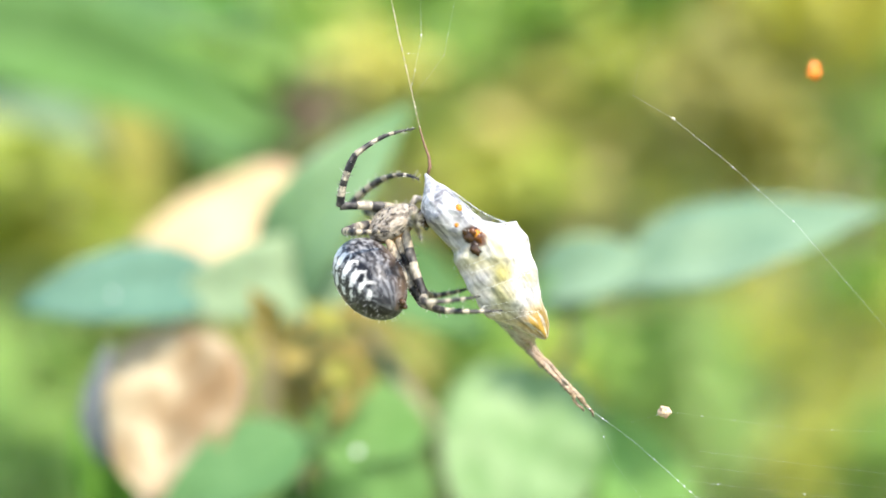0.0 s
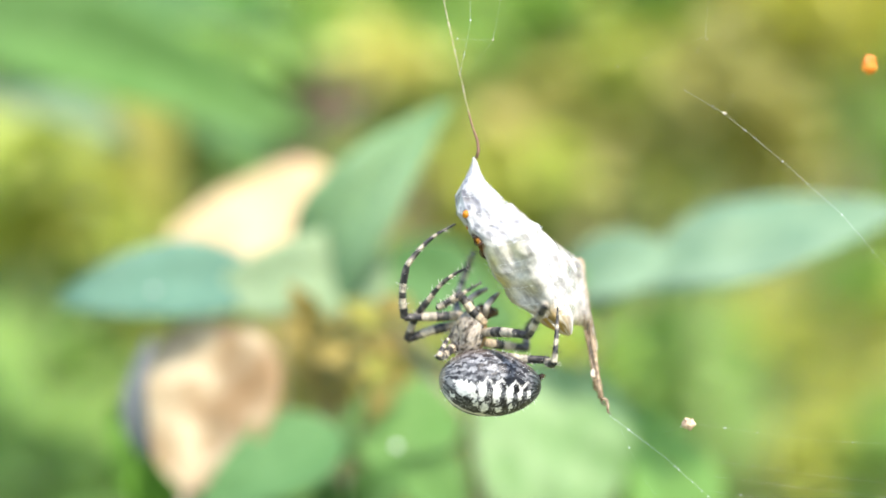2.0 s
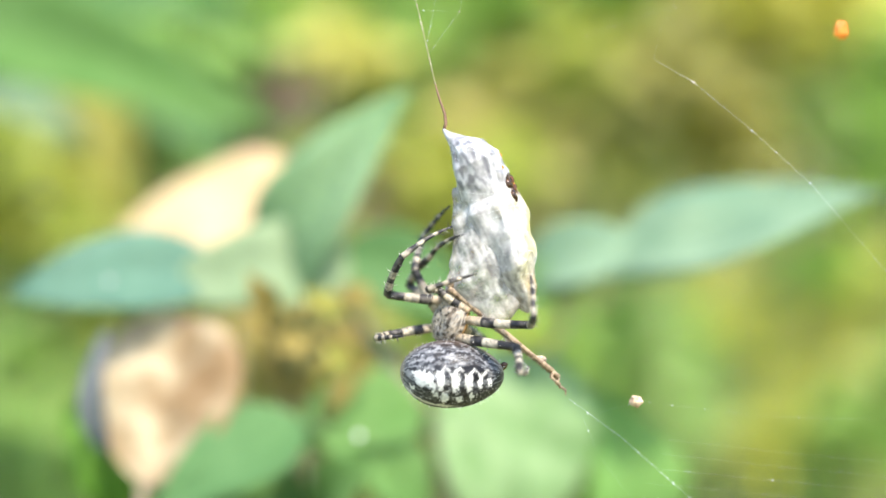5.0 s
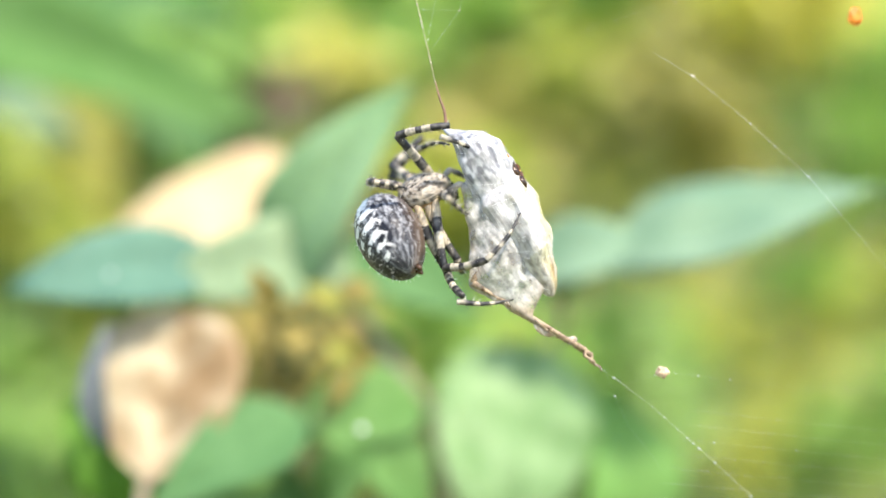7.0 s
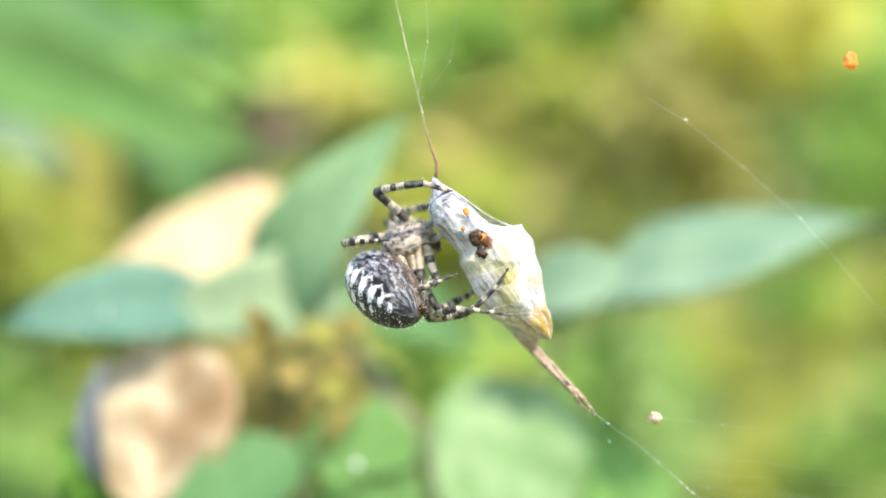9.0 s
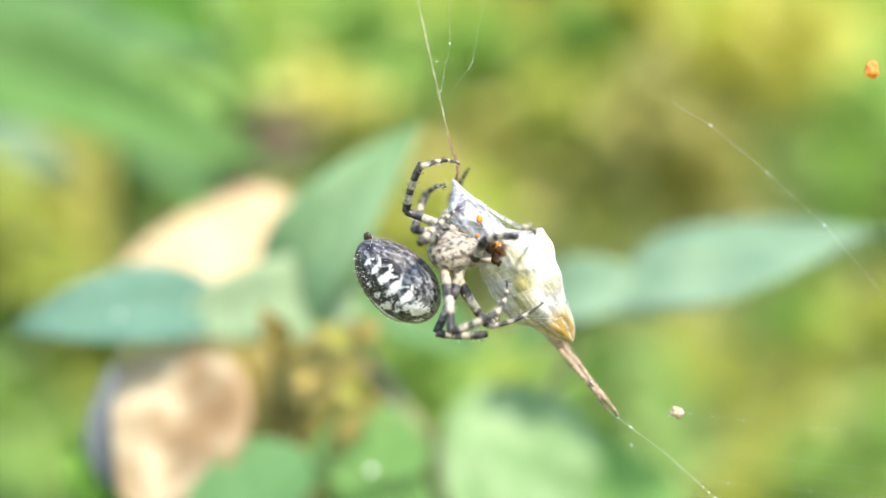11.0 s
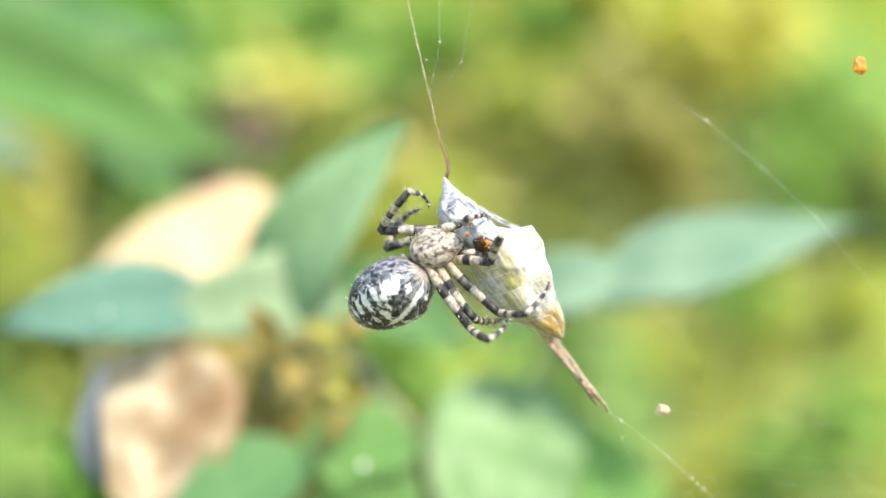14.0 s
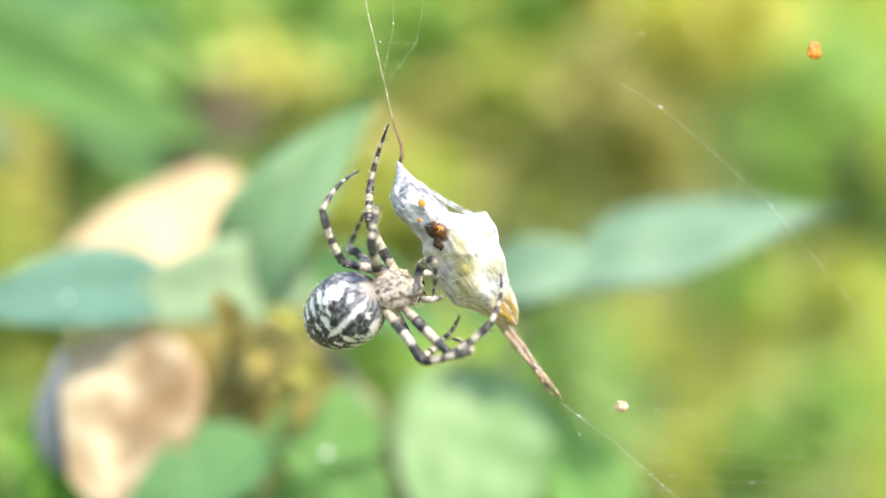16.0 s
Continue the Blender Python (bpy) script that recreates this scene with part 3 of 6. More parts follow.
        leaf(e, at, Vector(at) + way * rng.uniform(0.004, 0.008), rng.uniform(0.002, 0.004), LEAF_OCHRE if rng.random() < 0.65 else LEAF_YELLOWING,
             (rng.uniform(-0.5, 0.5), -0.8, 0.5), "small withered leaf", seed=40 + int(at[0] * 1e4) % 7, fold=0.4)

    g = tagged(new("withered_plant"), "tall green plant with a dark withered tip", "plant")
    g.location = (-0.06, 0.36, 0)
    stem(g, [(-0.06, 0.36, 0), (-0.06, 0.36, 0.3), (-0.05724, 0.35, 0.46986), (-0.05219, 0.34, 0.51634), (-0.03369, 0.33, 0.53627)], [.002, .0018, .0015, .0013, .0010])
    leaf(g, (-0.05193, 0.35, 0.52049), (-0.08472, 0.33, 0.53772), .0240, LEAF_MID, (0, -0.8, 0.5), seed=18)
    leaf(g, (-0.05142, 0.335, 0.5178), (-0.02081, 0.315, 0.53946), .0190, LEAF_BROWN, (0.3, -0.8, 0.4), "withered brown leaf", seed=19, fold=0.5)
    leaf(g, (-0.04625, 0.335, 0.523), (-0.03106, 0.32, 0.54664), .0120, LEAF_BROWN, (-0.3, -0.8, 0.4), "withered brown leaf", seed=26, fold=0.5)


# ---- the wrapped grasshopper ----
SHEATH = [  # along, offset towards the knees, offset aside, half depth, half breadth
    (-6, -2, 2, 2, 2), (4, -4, 4, 5, 5), (18, -11, 11, 13, 13), (40, -24, 22, 30, 28), (70, -28, 24, 42, 34), (100, -24, 16, 45, 34),
    (118, -24, 13, 45, 34), (136, -24, 2, 47, 42), (152, -22, -6, 52, 62), (200, -20, -5, 53, 62), (231, -16, -2, 48, 56), (265, -10, 1, 42, 48), (285, -8, -1, 35, 37),
    (315, -8, -7, 25, 27), (332, -6, -9, 18, 19), (344, -5, -10, 11, 11), (352, -4, -10, 4, 4)]


def grasshopper():
    prey = tagged(new("wrapped_grasshopper"), "grasshopper wrapped in white silk with yellow belly and folded hind legs", "insect")
    keys = np.array(SHEATH, float)
    rows, sides = 200, 96
    along = np.linspace(-6, 352, rows)
    verts, cols, faces = [], [], []
    for s in along:
        cx, cy, rx, ry = (np.interp(s, keys[:, 0], keys[:, k]) for k in range(1, 5))
        for k in range(sides):
            a = math.tau * k / sides
            # flattened facets, where the silk is drawn tight over edges
            edge = 1 + 0.10 * math.cos(5 * a + s * 0.02) * min(1, max(0, (s - 110) / 60)) * min(1, max(0, (330 - s) / 60))
            lump = 1 + 0.10 * noise.noise((math.cos(a) * 1.3, math.sin(a) * 1.3, s * 0.022)) + 0.04 * noise.noise((math.cos(a) * 2.5, math.sin(a) * 2.5, s * 0.035 + 9))
            fold = 1 - abs(noise.noise((math.cos(a) * 1.7 + 4, math.sin(a) * 1.7, s * 0.028))) * 2.6
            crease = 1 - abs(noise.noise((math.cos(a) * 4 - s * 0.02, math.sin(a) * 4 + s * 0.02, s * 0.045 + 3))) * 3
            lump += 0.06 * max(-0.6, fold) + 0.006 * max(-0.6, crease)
            x, y = cx + rx * math.cos(a) * lump * edge, cy + ry * math.sin(a) * lump * edge
            verts.append((x * U, y * U, -s * U))
            belly = max(0, -math.cos(a + 0.35)) * np.interp(s, [120, 165, 290, 320], [0, 1, 1, 0.4])
            back = max(0, math.cos(a)) * np.interp(s, [20, 80, 300, 340], [0.2, 1, 1, 0])
            n1 = noise.noise((x * 0.03, y * 0.03, s * 0.03)) * 0.5 + 0.5
            n2 = noise.noise((x * 0.045, y * 0.045, s * 0.025 + 5)) * 0.5 + 0.5
            # grey blotches, with shade in hollows and light on ridges put into the colour
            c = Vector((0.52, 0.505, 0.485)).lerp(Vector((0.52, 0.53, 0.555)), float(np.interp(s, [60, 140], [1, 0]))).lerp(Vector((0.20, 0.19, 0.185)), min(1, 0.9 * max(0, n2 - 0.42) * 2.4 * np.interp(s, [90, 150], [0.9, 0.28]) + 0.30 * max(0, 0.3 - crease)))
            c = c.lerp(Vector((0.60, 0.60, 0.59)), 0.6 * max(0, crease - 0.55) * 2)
            dark = noise.noise((x * 0.10, y * 0.10, s * 0.06 + 2))
            c = c.lerp(Vector((0.15, 0.15, 0.17)), min(0.8, max(0, dark - 0.04) * 3.2) * np.interp(s, [8, 30, 105, 135], [0, 1, 1, 0.1]))
            c = c.lerp(Vector((0.46, 0.41, 0.16)), min(1, belly * max(0, (n1 - 0.28) * 1.9)))
            c = c.lerp(Vector((0.26, 0.22, 0.19)), min(1, back * max(0, n2 - 0.36) * 1.2))
            c = c.lerp(Vector((0.36, 0.21, 0.01)), np.interp(s, [278, 305, 345, 352], [0, 1, 1, 1]) * (0.75 + 0.25 * n1) * min(1, max(0.1, 0.25 - 0.85 * math.cos(a))))
            c = c.lerp(Vector((0.16, 0.10, 0.03)), max(0, n2 - 0.5) * 2 * np.interp(s, [290, 320], [0, 1]))
            # ochre tip streaked with white silk
            c = c.lerp(Vector((0.56, 0.53, 0.46)), np.interp(s, [285, 310], [0, 1]) * min(0.8, max(0, noise.noise((math.cos(a) * 5, math.sin(a) * 5, s * 0.03)) * 3 - 0.2)))
            # dark brown mouth showing through the silk
            stain = math.hypot((s - 132) / 27, math.remainder(a - math.radians(160), math.tau) * 40 / 15) + 0.9 * (n2 - 0.5) + 0.35 * dark
            c = c.lerp(Vector((0.035, 0.016, 0.008)).lerp(Vector((0.16, 0.055, 0.012)), n1), min(0.95, max(0, (1.0 - stain) * 4)))
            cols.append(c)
    for i in range(rows - 1):
        for k in range(sides):
            a, b = i * sides + k, i * sides + (k + 1) % sides
            faces.append((a, a + sides, b + sides, b))
    faces.append(tuple(range(sides)))
    faces.append(tuple(range(rows * sides - 1, (rows - 1) * sides - 1, -1)))
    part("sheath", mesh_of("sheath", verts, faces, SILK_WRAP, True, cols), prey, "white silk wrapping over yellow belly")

    def bead(name, s, a, r, material, label, stretch=1.0):
        cx, cy, rx, ry = (np.interp(s, keys[:, 0], keys[:, k]) for k in range(1, 5))
        bm = bmesh.new()
        bmesh.ops.create_uvsphere(bm, u_segments=14, v_segments=10, radius=r * U)
        for v in bm.verts:
            v.co.z *= stretch
            v.co *= 1 + (0.22 if name == "eye" else 0.5) * noise.noise(v.co * 2500 + Vector((s, 0, 0)))
        me = bpy.data.meshes.new(name)
        bm.to_mesh(me)
        bm.free()
        me.materials.append(material)
        me.polygons.foreach_set("use_smooth", [True] * len(me.polygons))
        ob = part(name, me, prey, label)
        k = 0.95 if name == "eye" else (0.93 if material is AMBER else 0.86)
        ob.location = ((cx + rx * k * math.cos(a)) * U, (cy + ry * k * math.sin(a)) * U, -s * U)

    bead("eye", 78, math.radians(192), 7, AMBER, "small amber eye")
    bead("eye", 100, math.radians(150), 5, AMBER, "small amber eye")
    bead("mouthpart", 130, math.radians(168), 8, AMBER, "glossy amber mouthpart", 1.2)
    for along_s, turn, size, skin in ((111, 154, 8, DARK_SHELL), (123, 168, 11, BROWN_SHELL), (130, 150, 11, DARK_SHELL), (140, 160, 11, BROWN_SHELL),
                                      (144, 148, 9, DARK_SHELL), (151, 142, 10, DARK_SHELL), (116, 176, 8, DARK_SHELL), (138, 176, 8, DARK_SHELL)):
        bead("mouthpart", along_s, math.radians(turn), size, skin, "dark brown and amber mouthparts", 1.5)
    for side in (-1, 1):
        knee, foot = Vector((109, side * 7.5, -250)), Vector((2 + 3 * side, side * 3, -470 + 8 * side))
        bend = [Vector((8, side * 6, -150)), Vector((20, side * 6, -180)), Vector((38, side * 6, -207)), Vector((66, side * 6, -230)), Vector((92, side * 6, -244)), knee]
        v, f = tube(bend, [5, 6, 6, 5.5, 5, 6], 10)
        thigh = part("hind_leg", mesh_of("thigh", [p * U for p in v], f, DRY_SHELL), prey, "folded brown hind leg")
        pts = glide(knee, foot, 12)
        pieces = [tube([p + Vector((noise.noise((i * 0.9, side * 3.0, 0)), noise.noise((i * 0.9, side * 3.0, 5)), 0)) * 2.5 for i, p in enumerate(pts)], [6.5, 5, 4.2, 4.6, 4.0, 4.5, 4.1, 4.9, 4.2, 3.8, 4.6, 5.6], 8)]
        for q in range(16):
            at = glide(knee, foot, 33)[7 + int(q * 1.5)]
            for out in (Vector((1, side * 0.7, -0.9)), Vector((-0.7, side * 0.5, -0.9))):
                pieces.append(tube([at, at + out.normalized() * 9.5], [1.5, 0.3], 5))
        v, f = joined(pieces)
        part("shin", mesh_of("shin", [p * U for p in v], f, DRY_SHELL), thigh, "thin spined shin")
        foot_pts = [foot, foot + Vector((7, side * 2, -8)), foot + Vector((3, side * 3, -18)), foot + Vector((-2, side * 2, -26)), foot + Vector((2, 0, -34))]
        v, f = tube(foot_pts, [4, 3.4, 2.6, 2.4, 1.2], 7)
        part("foot", mesh_of("foot", [p * U for p in v], f, DRY_SHELL), thigh)

    # a pale scrap of silk drawn between the shins, and a ragged one at the foot
    for at, long, wide, lean in ((0.62, 58, 9, 7), (0.84, 22, 7, -5)):
        mid = Vector((109, 0, -250)).lerp(Vector((2, 0, -470)), at)
        way = Vector((-107, 0, -220)).normalized()
        rows_of = []
        for i in range(15):
            q = i / 14
            h = wide * math.sin(math.pi * q ** 1.6) + 1.2 + 1.6 * noise.noise((q * 7, at * 9, 0))
            rows_of.append((mid + way * (q - 0.5) * long + Vector((lean * math.sin(math.pi * q), 2 * noise.noise((q * 5, at, 2)), 0)), max(0.8, h)))
        v, f = tube([p for p, h in rows_of], [h for p, h in rows_of], 12)
        flat = [Vector((p.x, p.y * 0.35, p.z)) * U for p in v]
        tint = [Vector((0.52, 0.46, 0.38)).lerp(Vector((0.30, 0.21, 0.13)), max(0, min(1, 0.5 + 1.2 * noise.noise(p * 4000)))) for p in flat]
        part("silk_scrap", mesh_of("silk_scrap", flat, f, SILK_WRAP, True, tint), prey, "pale scrap of silk on the shins")

    # silk drawn tight over the folded thighs, out to the knees
    reach = [(96, 26), (130, 44), (170, 62), (205, 82), (222, 94), (240, 107), (250, 114), (258, 116), (266, 110), (290, 97), (330, 79), (395, 46)]
    verts, faces, cols = [], [], []
    n, ring = 80, 28
    for i in range(n + 1):
        s = 96 + (395 - 96) * i / n
        x1 = np.interp(s, [q[0] for q in reach], [q[1] for q in reach])
        cx, cy, rx, ry = (np.interp(s, keys[:, 0], keys[:, k]) for k in range(1, 5))
        k0 = min(1, max(0, (s - 330) / 30))
        k1 = min(1, max(0, (s - 320) / 75))
        cx, cy, ry = cx + (x1 - 16 + 9 * k1 - cx) * k0, cy * (1 - k0), ry * (1 - k0) + (14 - 5 * k1) * k0
        for k in range(ring):
            a = math.tau * k / ring
            p = 0.5 + 0.5 * math.cos(a)
            half = (ry * 0.72 * (1 - p) ** 0.7 + (13 - 6 * k1) * p ** 0.5) * (0.35 + 0.65 * math.sin(math.pi * min(0.62, 0.08 + 0.84 * i / n)))
            x = cx + (x1 - cx) * p
            y = cy * (1 - p) + half * math.sin(a) * (1.1 if 0.05 < p < 0.95 else 1)
            d = noise.noise((x * 0.05, y * 0.05, s * 0.04)) * 5
            verts.append(Vector((x + d, y + d * 0.8, -s)) * U)
            m = noise.noise((x * 0.04 + 3, y * 0.08, s * 0.05)) * 0.5 + 0.5
            c = Vector((0.56, 0.545, 0.51)).lerp(Vector((0.30, 0.27, 0.23)), max(0, m - 0.54) * 2.0)
            c = c.lerp(Vector((0.30, 0.22, 0.14)), 0.9 * min(1, max(0, (s - 300) / 60)) * (0.5 + m))
            cols.append(c.lerp(Vector((0.34, 0.22, 0.10)), 0.6 * max(0, (p - 0.8) * 5) * m))
    for i in range(n):
        for k in range(ring):
            a, b = i * ring + k, i * ring + (k + 1) % ring
            faces.append((a, a + ring, b + ring, b))
    faces.append(tuple(range(ring)))
    faces.append(tuple(range((n + 1) * ring - 1, n * ring - 1, -1)))
    part("silk_cover", mesh_of("silk_cover", verts, faces, SILK_THIN, True, cols), prey, "greyish silk drawn over the folded hind legs")

    # thin veils of silk: a cone under the twig, and one stretched from the head to the shoulder
    for label, s0, s1, a0, a1 in (("thin silk cone below the twig", -2, 46, 0.0, math.tau), ("thin silk veil between head and shoulder", 44, 160, math.radians(225), math.radians(318))):
        n, m = 22, 40
        ends_of = [[np.interp(q, keys[:, 0], keys[:, k]) for k in range(1, 5)] for q in (s0, s1)]
        verts, faces, cols = [], [], []
        for i in range(n + 1):
            q = i / n
            cx, cy, rx, ry = (ends_of[0][k] * (1 - q) + ends_of[1][k] * q for k in range(4))
            slack = 1.05 - 0.12 * math.sin(math.pi * q)
            for k in range(m + 1):
                a = a0 + (a1 - a0) * k / m
                w = slack * (1 + 0.05 * noise.noise((math.cos(a) * 2, math.sin(a) * 2, q * 3)))
                verts.append(Vector((cx + rx * w * math.cos(a), cy + ry * w * math.sin(a), -(s0 + (s1 - s0) * q))) * U)
                cols.append((0.56, 0.57, 0.58))
        for i in range(n):
            for k in range(m):
                a = i * (m + 1) + k
                faces.append((a, a + m + 1, a + m + 2, a + 1))
        part("silk_veil", mesh_of("silk_veil", verts, faces, SILK_VEIL, True, cols), prey, label)

    # single strands wound round the bundle
    rng = np.random.default_rng(3)
    for i in range(26):
        s0, s1, a0, turn = rng.uniform(8, 300), 0, rng.uniform(0, math.tau), rng.uniform(1.5, 4.5)
        s1 = min(345, s0 + rng.uniform(30, 130))
        pts = []
        for q in np.linspace(0, 1, 26):
            s, a = s0 + (s1 - s0) * q, a0 + turn * q
            cx, cy, rx, ry = (np.interp(s, keys[:, 0], keys[:, k]) for k in range(1, 5))
            lump = 1.07 + 0.10 * noise.noise((math.cos(a) * 1.3, math.sin(a) * 1.3, s * 0.022))
            pts.append(Vector((cx + rx * lump * math.cos(a), cy + ry * lump * math.sin(a), -s)))
        v, f = tube(pts, [0.15] * len(pts), 5)
        part("silk_strand", mesh_of("silk_strand", [p * U for p in v], f, SILK), prey)
    return prey


# ---- the spider ----
LENGTHS = (104 * U, 86 * U, 102 * U)
SIZES = ((1.08, 1.12), (1.0, 1.0), (0.95, 0.95), (0.85, 0.58), (1.2, 1.0), (1.1, 0.65), (1.2, 0.95), (0.65, 0.85))  # thigh, rest


DROPS = [  # white marks of the abdomen: along (0 rear, 1 front), angle from the middle line, half length, half breadth
    (0.78, 0.98, 16, 16), (0.69, 0.82, 7, 9), (0.85, 1.16, 8, 8), (0.62, 1.02, 7, 20), (0.48, 0.98, 8, 21), (0.35, 0.95, 7, 18), (0.24, 0.92, 5, 13), (0.15, 0.86, 4, 8),
    (0.57, 0.40, 9, 14), (0.66, 0.52, 5, 6), (0.43, 0.36, 6, 9), (0.31, 0.40, 5, 6), (0.88, 0.55, 6, 5)]


def abdomen_mesh():
    rows, sides = 210, 170
    verts, cols, faces = [], [], []
    for i in range(rows + 1):
        s = i / rows
        e = 2 * s - 1
        prof = max(0.0, 1 - abs(e) ** 2.3) ** 0.5 * (0.80 + 0.22 * math.sin(min(1, s * 1.02) * math.pi * 0.75))
        for k in range(sides):
            a = math.tau * k / sides  # from the back's middle line
            wide, high = 65 * prof, (59 if math.cos(a) > 0 else 55) * prof
            th = abs(math.remainder(a, math.tau))
            hump = 1 + 0.06 * math.exp(-((s - 0.70) / 0.12) ** 2) * math.exp(-((th - 0.85) / 0.35) ** 2)
            around = Vector((math.sin(a) * 6, math.cos(a) * 6, s * 12))
            bumps = 1 + 0.014 * noise.noise(around) + 0.008 * noise.noise(around * 2.6)
            p = Vector((e * 91, math.sin(a) * wide * hump * bumps, math.cos(a) * high * hump * bumps))
            verts.append(p * U)
            q = p * 0.05
            n1 = noise.noise(q * 1.4) * 0.5 + 0.5
            n2 = noise.noise(q * 4 + Vector((7, 0, 0))) * 0.5 + 0.5
            n3 = noise.noise(q * 9 + Vector((0, 5, 0))) * 0.5 + 0.5
            # pebbled grey flanks, paler to the front, with short dark dashes along the body
            dash = noise.noise(Vector((s * 13 + 2 * n1, th * 9 + 1.5 * n2, 4))) * 0.5 + 0.5
            front = min(1, max(0, (s - 0.34) * 2.6))
            level = dash + 0.12 * (n3 - 0.5) - 0.09 * front + 0.06
            c = Vector((0.24, 0.245, 0.255)).lerp(Vector((0.115, 0.118, 0.128)), min(1, max(0, (level - 0.34) * 9)))
            c = c.lerp(Vector((0.018, 0.018, 0.022)), min(1, max(0, (level - 0.46) * 7)))
            # glossy black patches on the rear flanks
            blot = math.hypot((s - 0.32) / 0.14, (th - 1.28) / 0.26) + 0.5 * (n1 - 0.5) + 0.25 * (n2 - 0.5)
            c = c.lerp(Vector((0.006, 0.006, 0.009)), min(1, max(0, (1.05 - blot) * 6)))
            # black leaf-shaped field on the back, with a scalloped rim
            rim = 0.62 + 0.45 * s + 0.10 * math.sin(s * 38) + 0.3 * (n2 - 0.5)
            field = min(1, max(0, (rim - th) * 7)) * min(1, max(0, (0.84 - s) * 4.5))
            c = c.lerp(Vector((0.010, 0.009, 0.009)).lerp(Vector((0.07, 0.065, 0.06)), min(1, max(0, (n3 * 0.6 + n2 * 0.4 - 0.52) * 8))), field * 0.95)
            # white cross of a middle bar and blotches, and rows of drops
            ws, wt = (s + 0.03 * (n1 - 0.5) + 0.03 * (n2 - 0.5) + 0.015 * (n3 - 0.5)) * 182, (th + 0.24 * (n1 - 0.5) + 0.42 * (n2 - 0.5)) * max(20, wide)
            line = 6.0 * (0.55 + 0.9 * n2) * min(1, (s - 0.43) * 9, (0.985 - s) * 14)
            pale = min(1, max(0, 3.6 - 3.4 * abs(p.y + 6 * (n1 - 0.5)) / line)) if line > 0.4 and math.cos(a) > 0 else 0.0
            for s0, t0, r0, r1 in DROPS:
                d = math.hypot((ws - s0 * 182) / r0, (wt - t0 * max(20, wide)) / r1) * (0.62 + 0.5 * n3 + 0.3 * n2)
                pale = max(pale, min(1, max(0, 4.6 - 4.4 * d)))
            # pale zigzag line that edges the field
            zig = abs(th - 1.24 - 0.13 * math.asin(math.sin(s * 46)) / 1.57 - 0.12 * (n1 - 0.5)) * max(20, wide)
            pale = max(pale, 0.75 * min(1, max(0, 2.0 - zig / 2.2)) * min(1, max(0, (s - 0.12) * 9)) * min(1, max(0, (0.72 - s) * 8)) * min(1, max(0, (n2 - 0.3) * 5)))
            # scattered pale specks on the dark field
            speck = noise.noise(q * 5.5 + Vector((3, 1, 0))) + 0.4 * (n3 - 0.5)
            pale = max(pale, 0.55 * min(1, max(0, (speck - 0.33) * 8)) * field)
            c = c.lerp(Vector((0.80, 0.79, 0.76)), pale * (0.62 + 0.45 * n2))
            # creamy brown front rim
            c = c.lerp(Vector((0.42, 0.33, 0.24)), min(0.55, max(0, (s - 0.955) / 0.04)) * (1 - pale) * (0.2 + n2))
            if th > 2.0:
                c = c.lerp(Vector((0.10, 0.065, 0.04)), min(1, (th - 2.0) * 1.3) * (0.6 + 0.4 * n2))
            cols.append(c)
    for i in range(rows):
        for k in range(sides):
            a, b = i * sides + k, i * sides + (k + 1) % sides
            faces.append((a, b, b + sides, a + sides))
    return mesh_of("abdomen", verts, faces, SPIDER_SKIN, True, cols)


def bands(s, marks, warm=0.0):
    """Dark and pale rings along a leg, s from 0 to 1."""
    dark, pale = Vector((0.010, 0.010, 0.013)), Vector((0.46, 0.42, 0.34))
    k = 0
    for m in marks:
        if s > m:
            k += 1
    return dark if k % 2 else pale.lerp(Vector((0.42, 0.30, 0.17)), max(0, 0.7 - s * 1.6) * warm)


def limb_mesh(name, length, radii, marks, bow=0.0, spines=0, seed=1, hue=(1, 1, 1), warm=0.0):
    rng = np.random.default_rng(seed)
    rows, sides = 44, 12
    pts = [Vector((length * i / (rows - 1), 0, bow * length * math.sin(math.pi * i / (rows - 1)))) for i in range(rows)]
    r = np.interp(np.linspace(0, 1, rows), np.linspace(0, 1, len(radii)), radii) * U
    verts, faces = tube(pts, list(r), sides)
    cols = []
    for i in range(rows):
        for k in range(sides):
            s = i / (rows - 1) + 0.018 * noise.noise((k * 0.7, i * 0.2, seed))
            c = bands(s, marks, warm)
            g = 0.85 + 0.75 * noise.noise((k * 0.9, i * 0.5, seed + 4))
            c = c.lerp(Vector((0.15, 0.14, 0.13)), min(0.75, max(0, 0.14 + 1.5 * noise.noise((k * 0.35, i * 0.22, seed + 9)))))
            cols.append((c[0] * g * hue[0], c[1] * g * hue[1], c[2] * g * hue[2]))
    pieces = [(verts, faces)]
    for _ in range(spines):
        i = rng.integers(3, rows - 2)
        a = rng.uniform(0, math.tau)
        out = Vector((0.55, math.cos(a), math.sin(a))).normalized()
        p = pts[i] + out * r[i] * 0.7
        v, f = tube([p, p + out * rng.uniform(5, 13) * U], [0.75 * U, 0.15 * U], 4)
        pieces.append((v, f))
        cols += [(0.10, 0.09, 0.08) if rng.random() < 0.6 else (0.6, 0.58, 0.5)] * len(v)
    v, f = joined(pieces)
    return mesh_of(name, v, f, LEG_SKIN, True, cols)


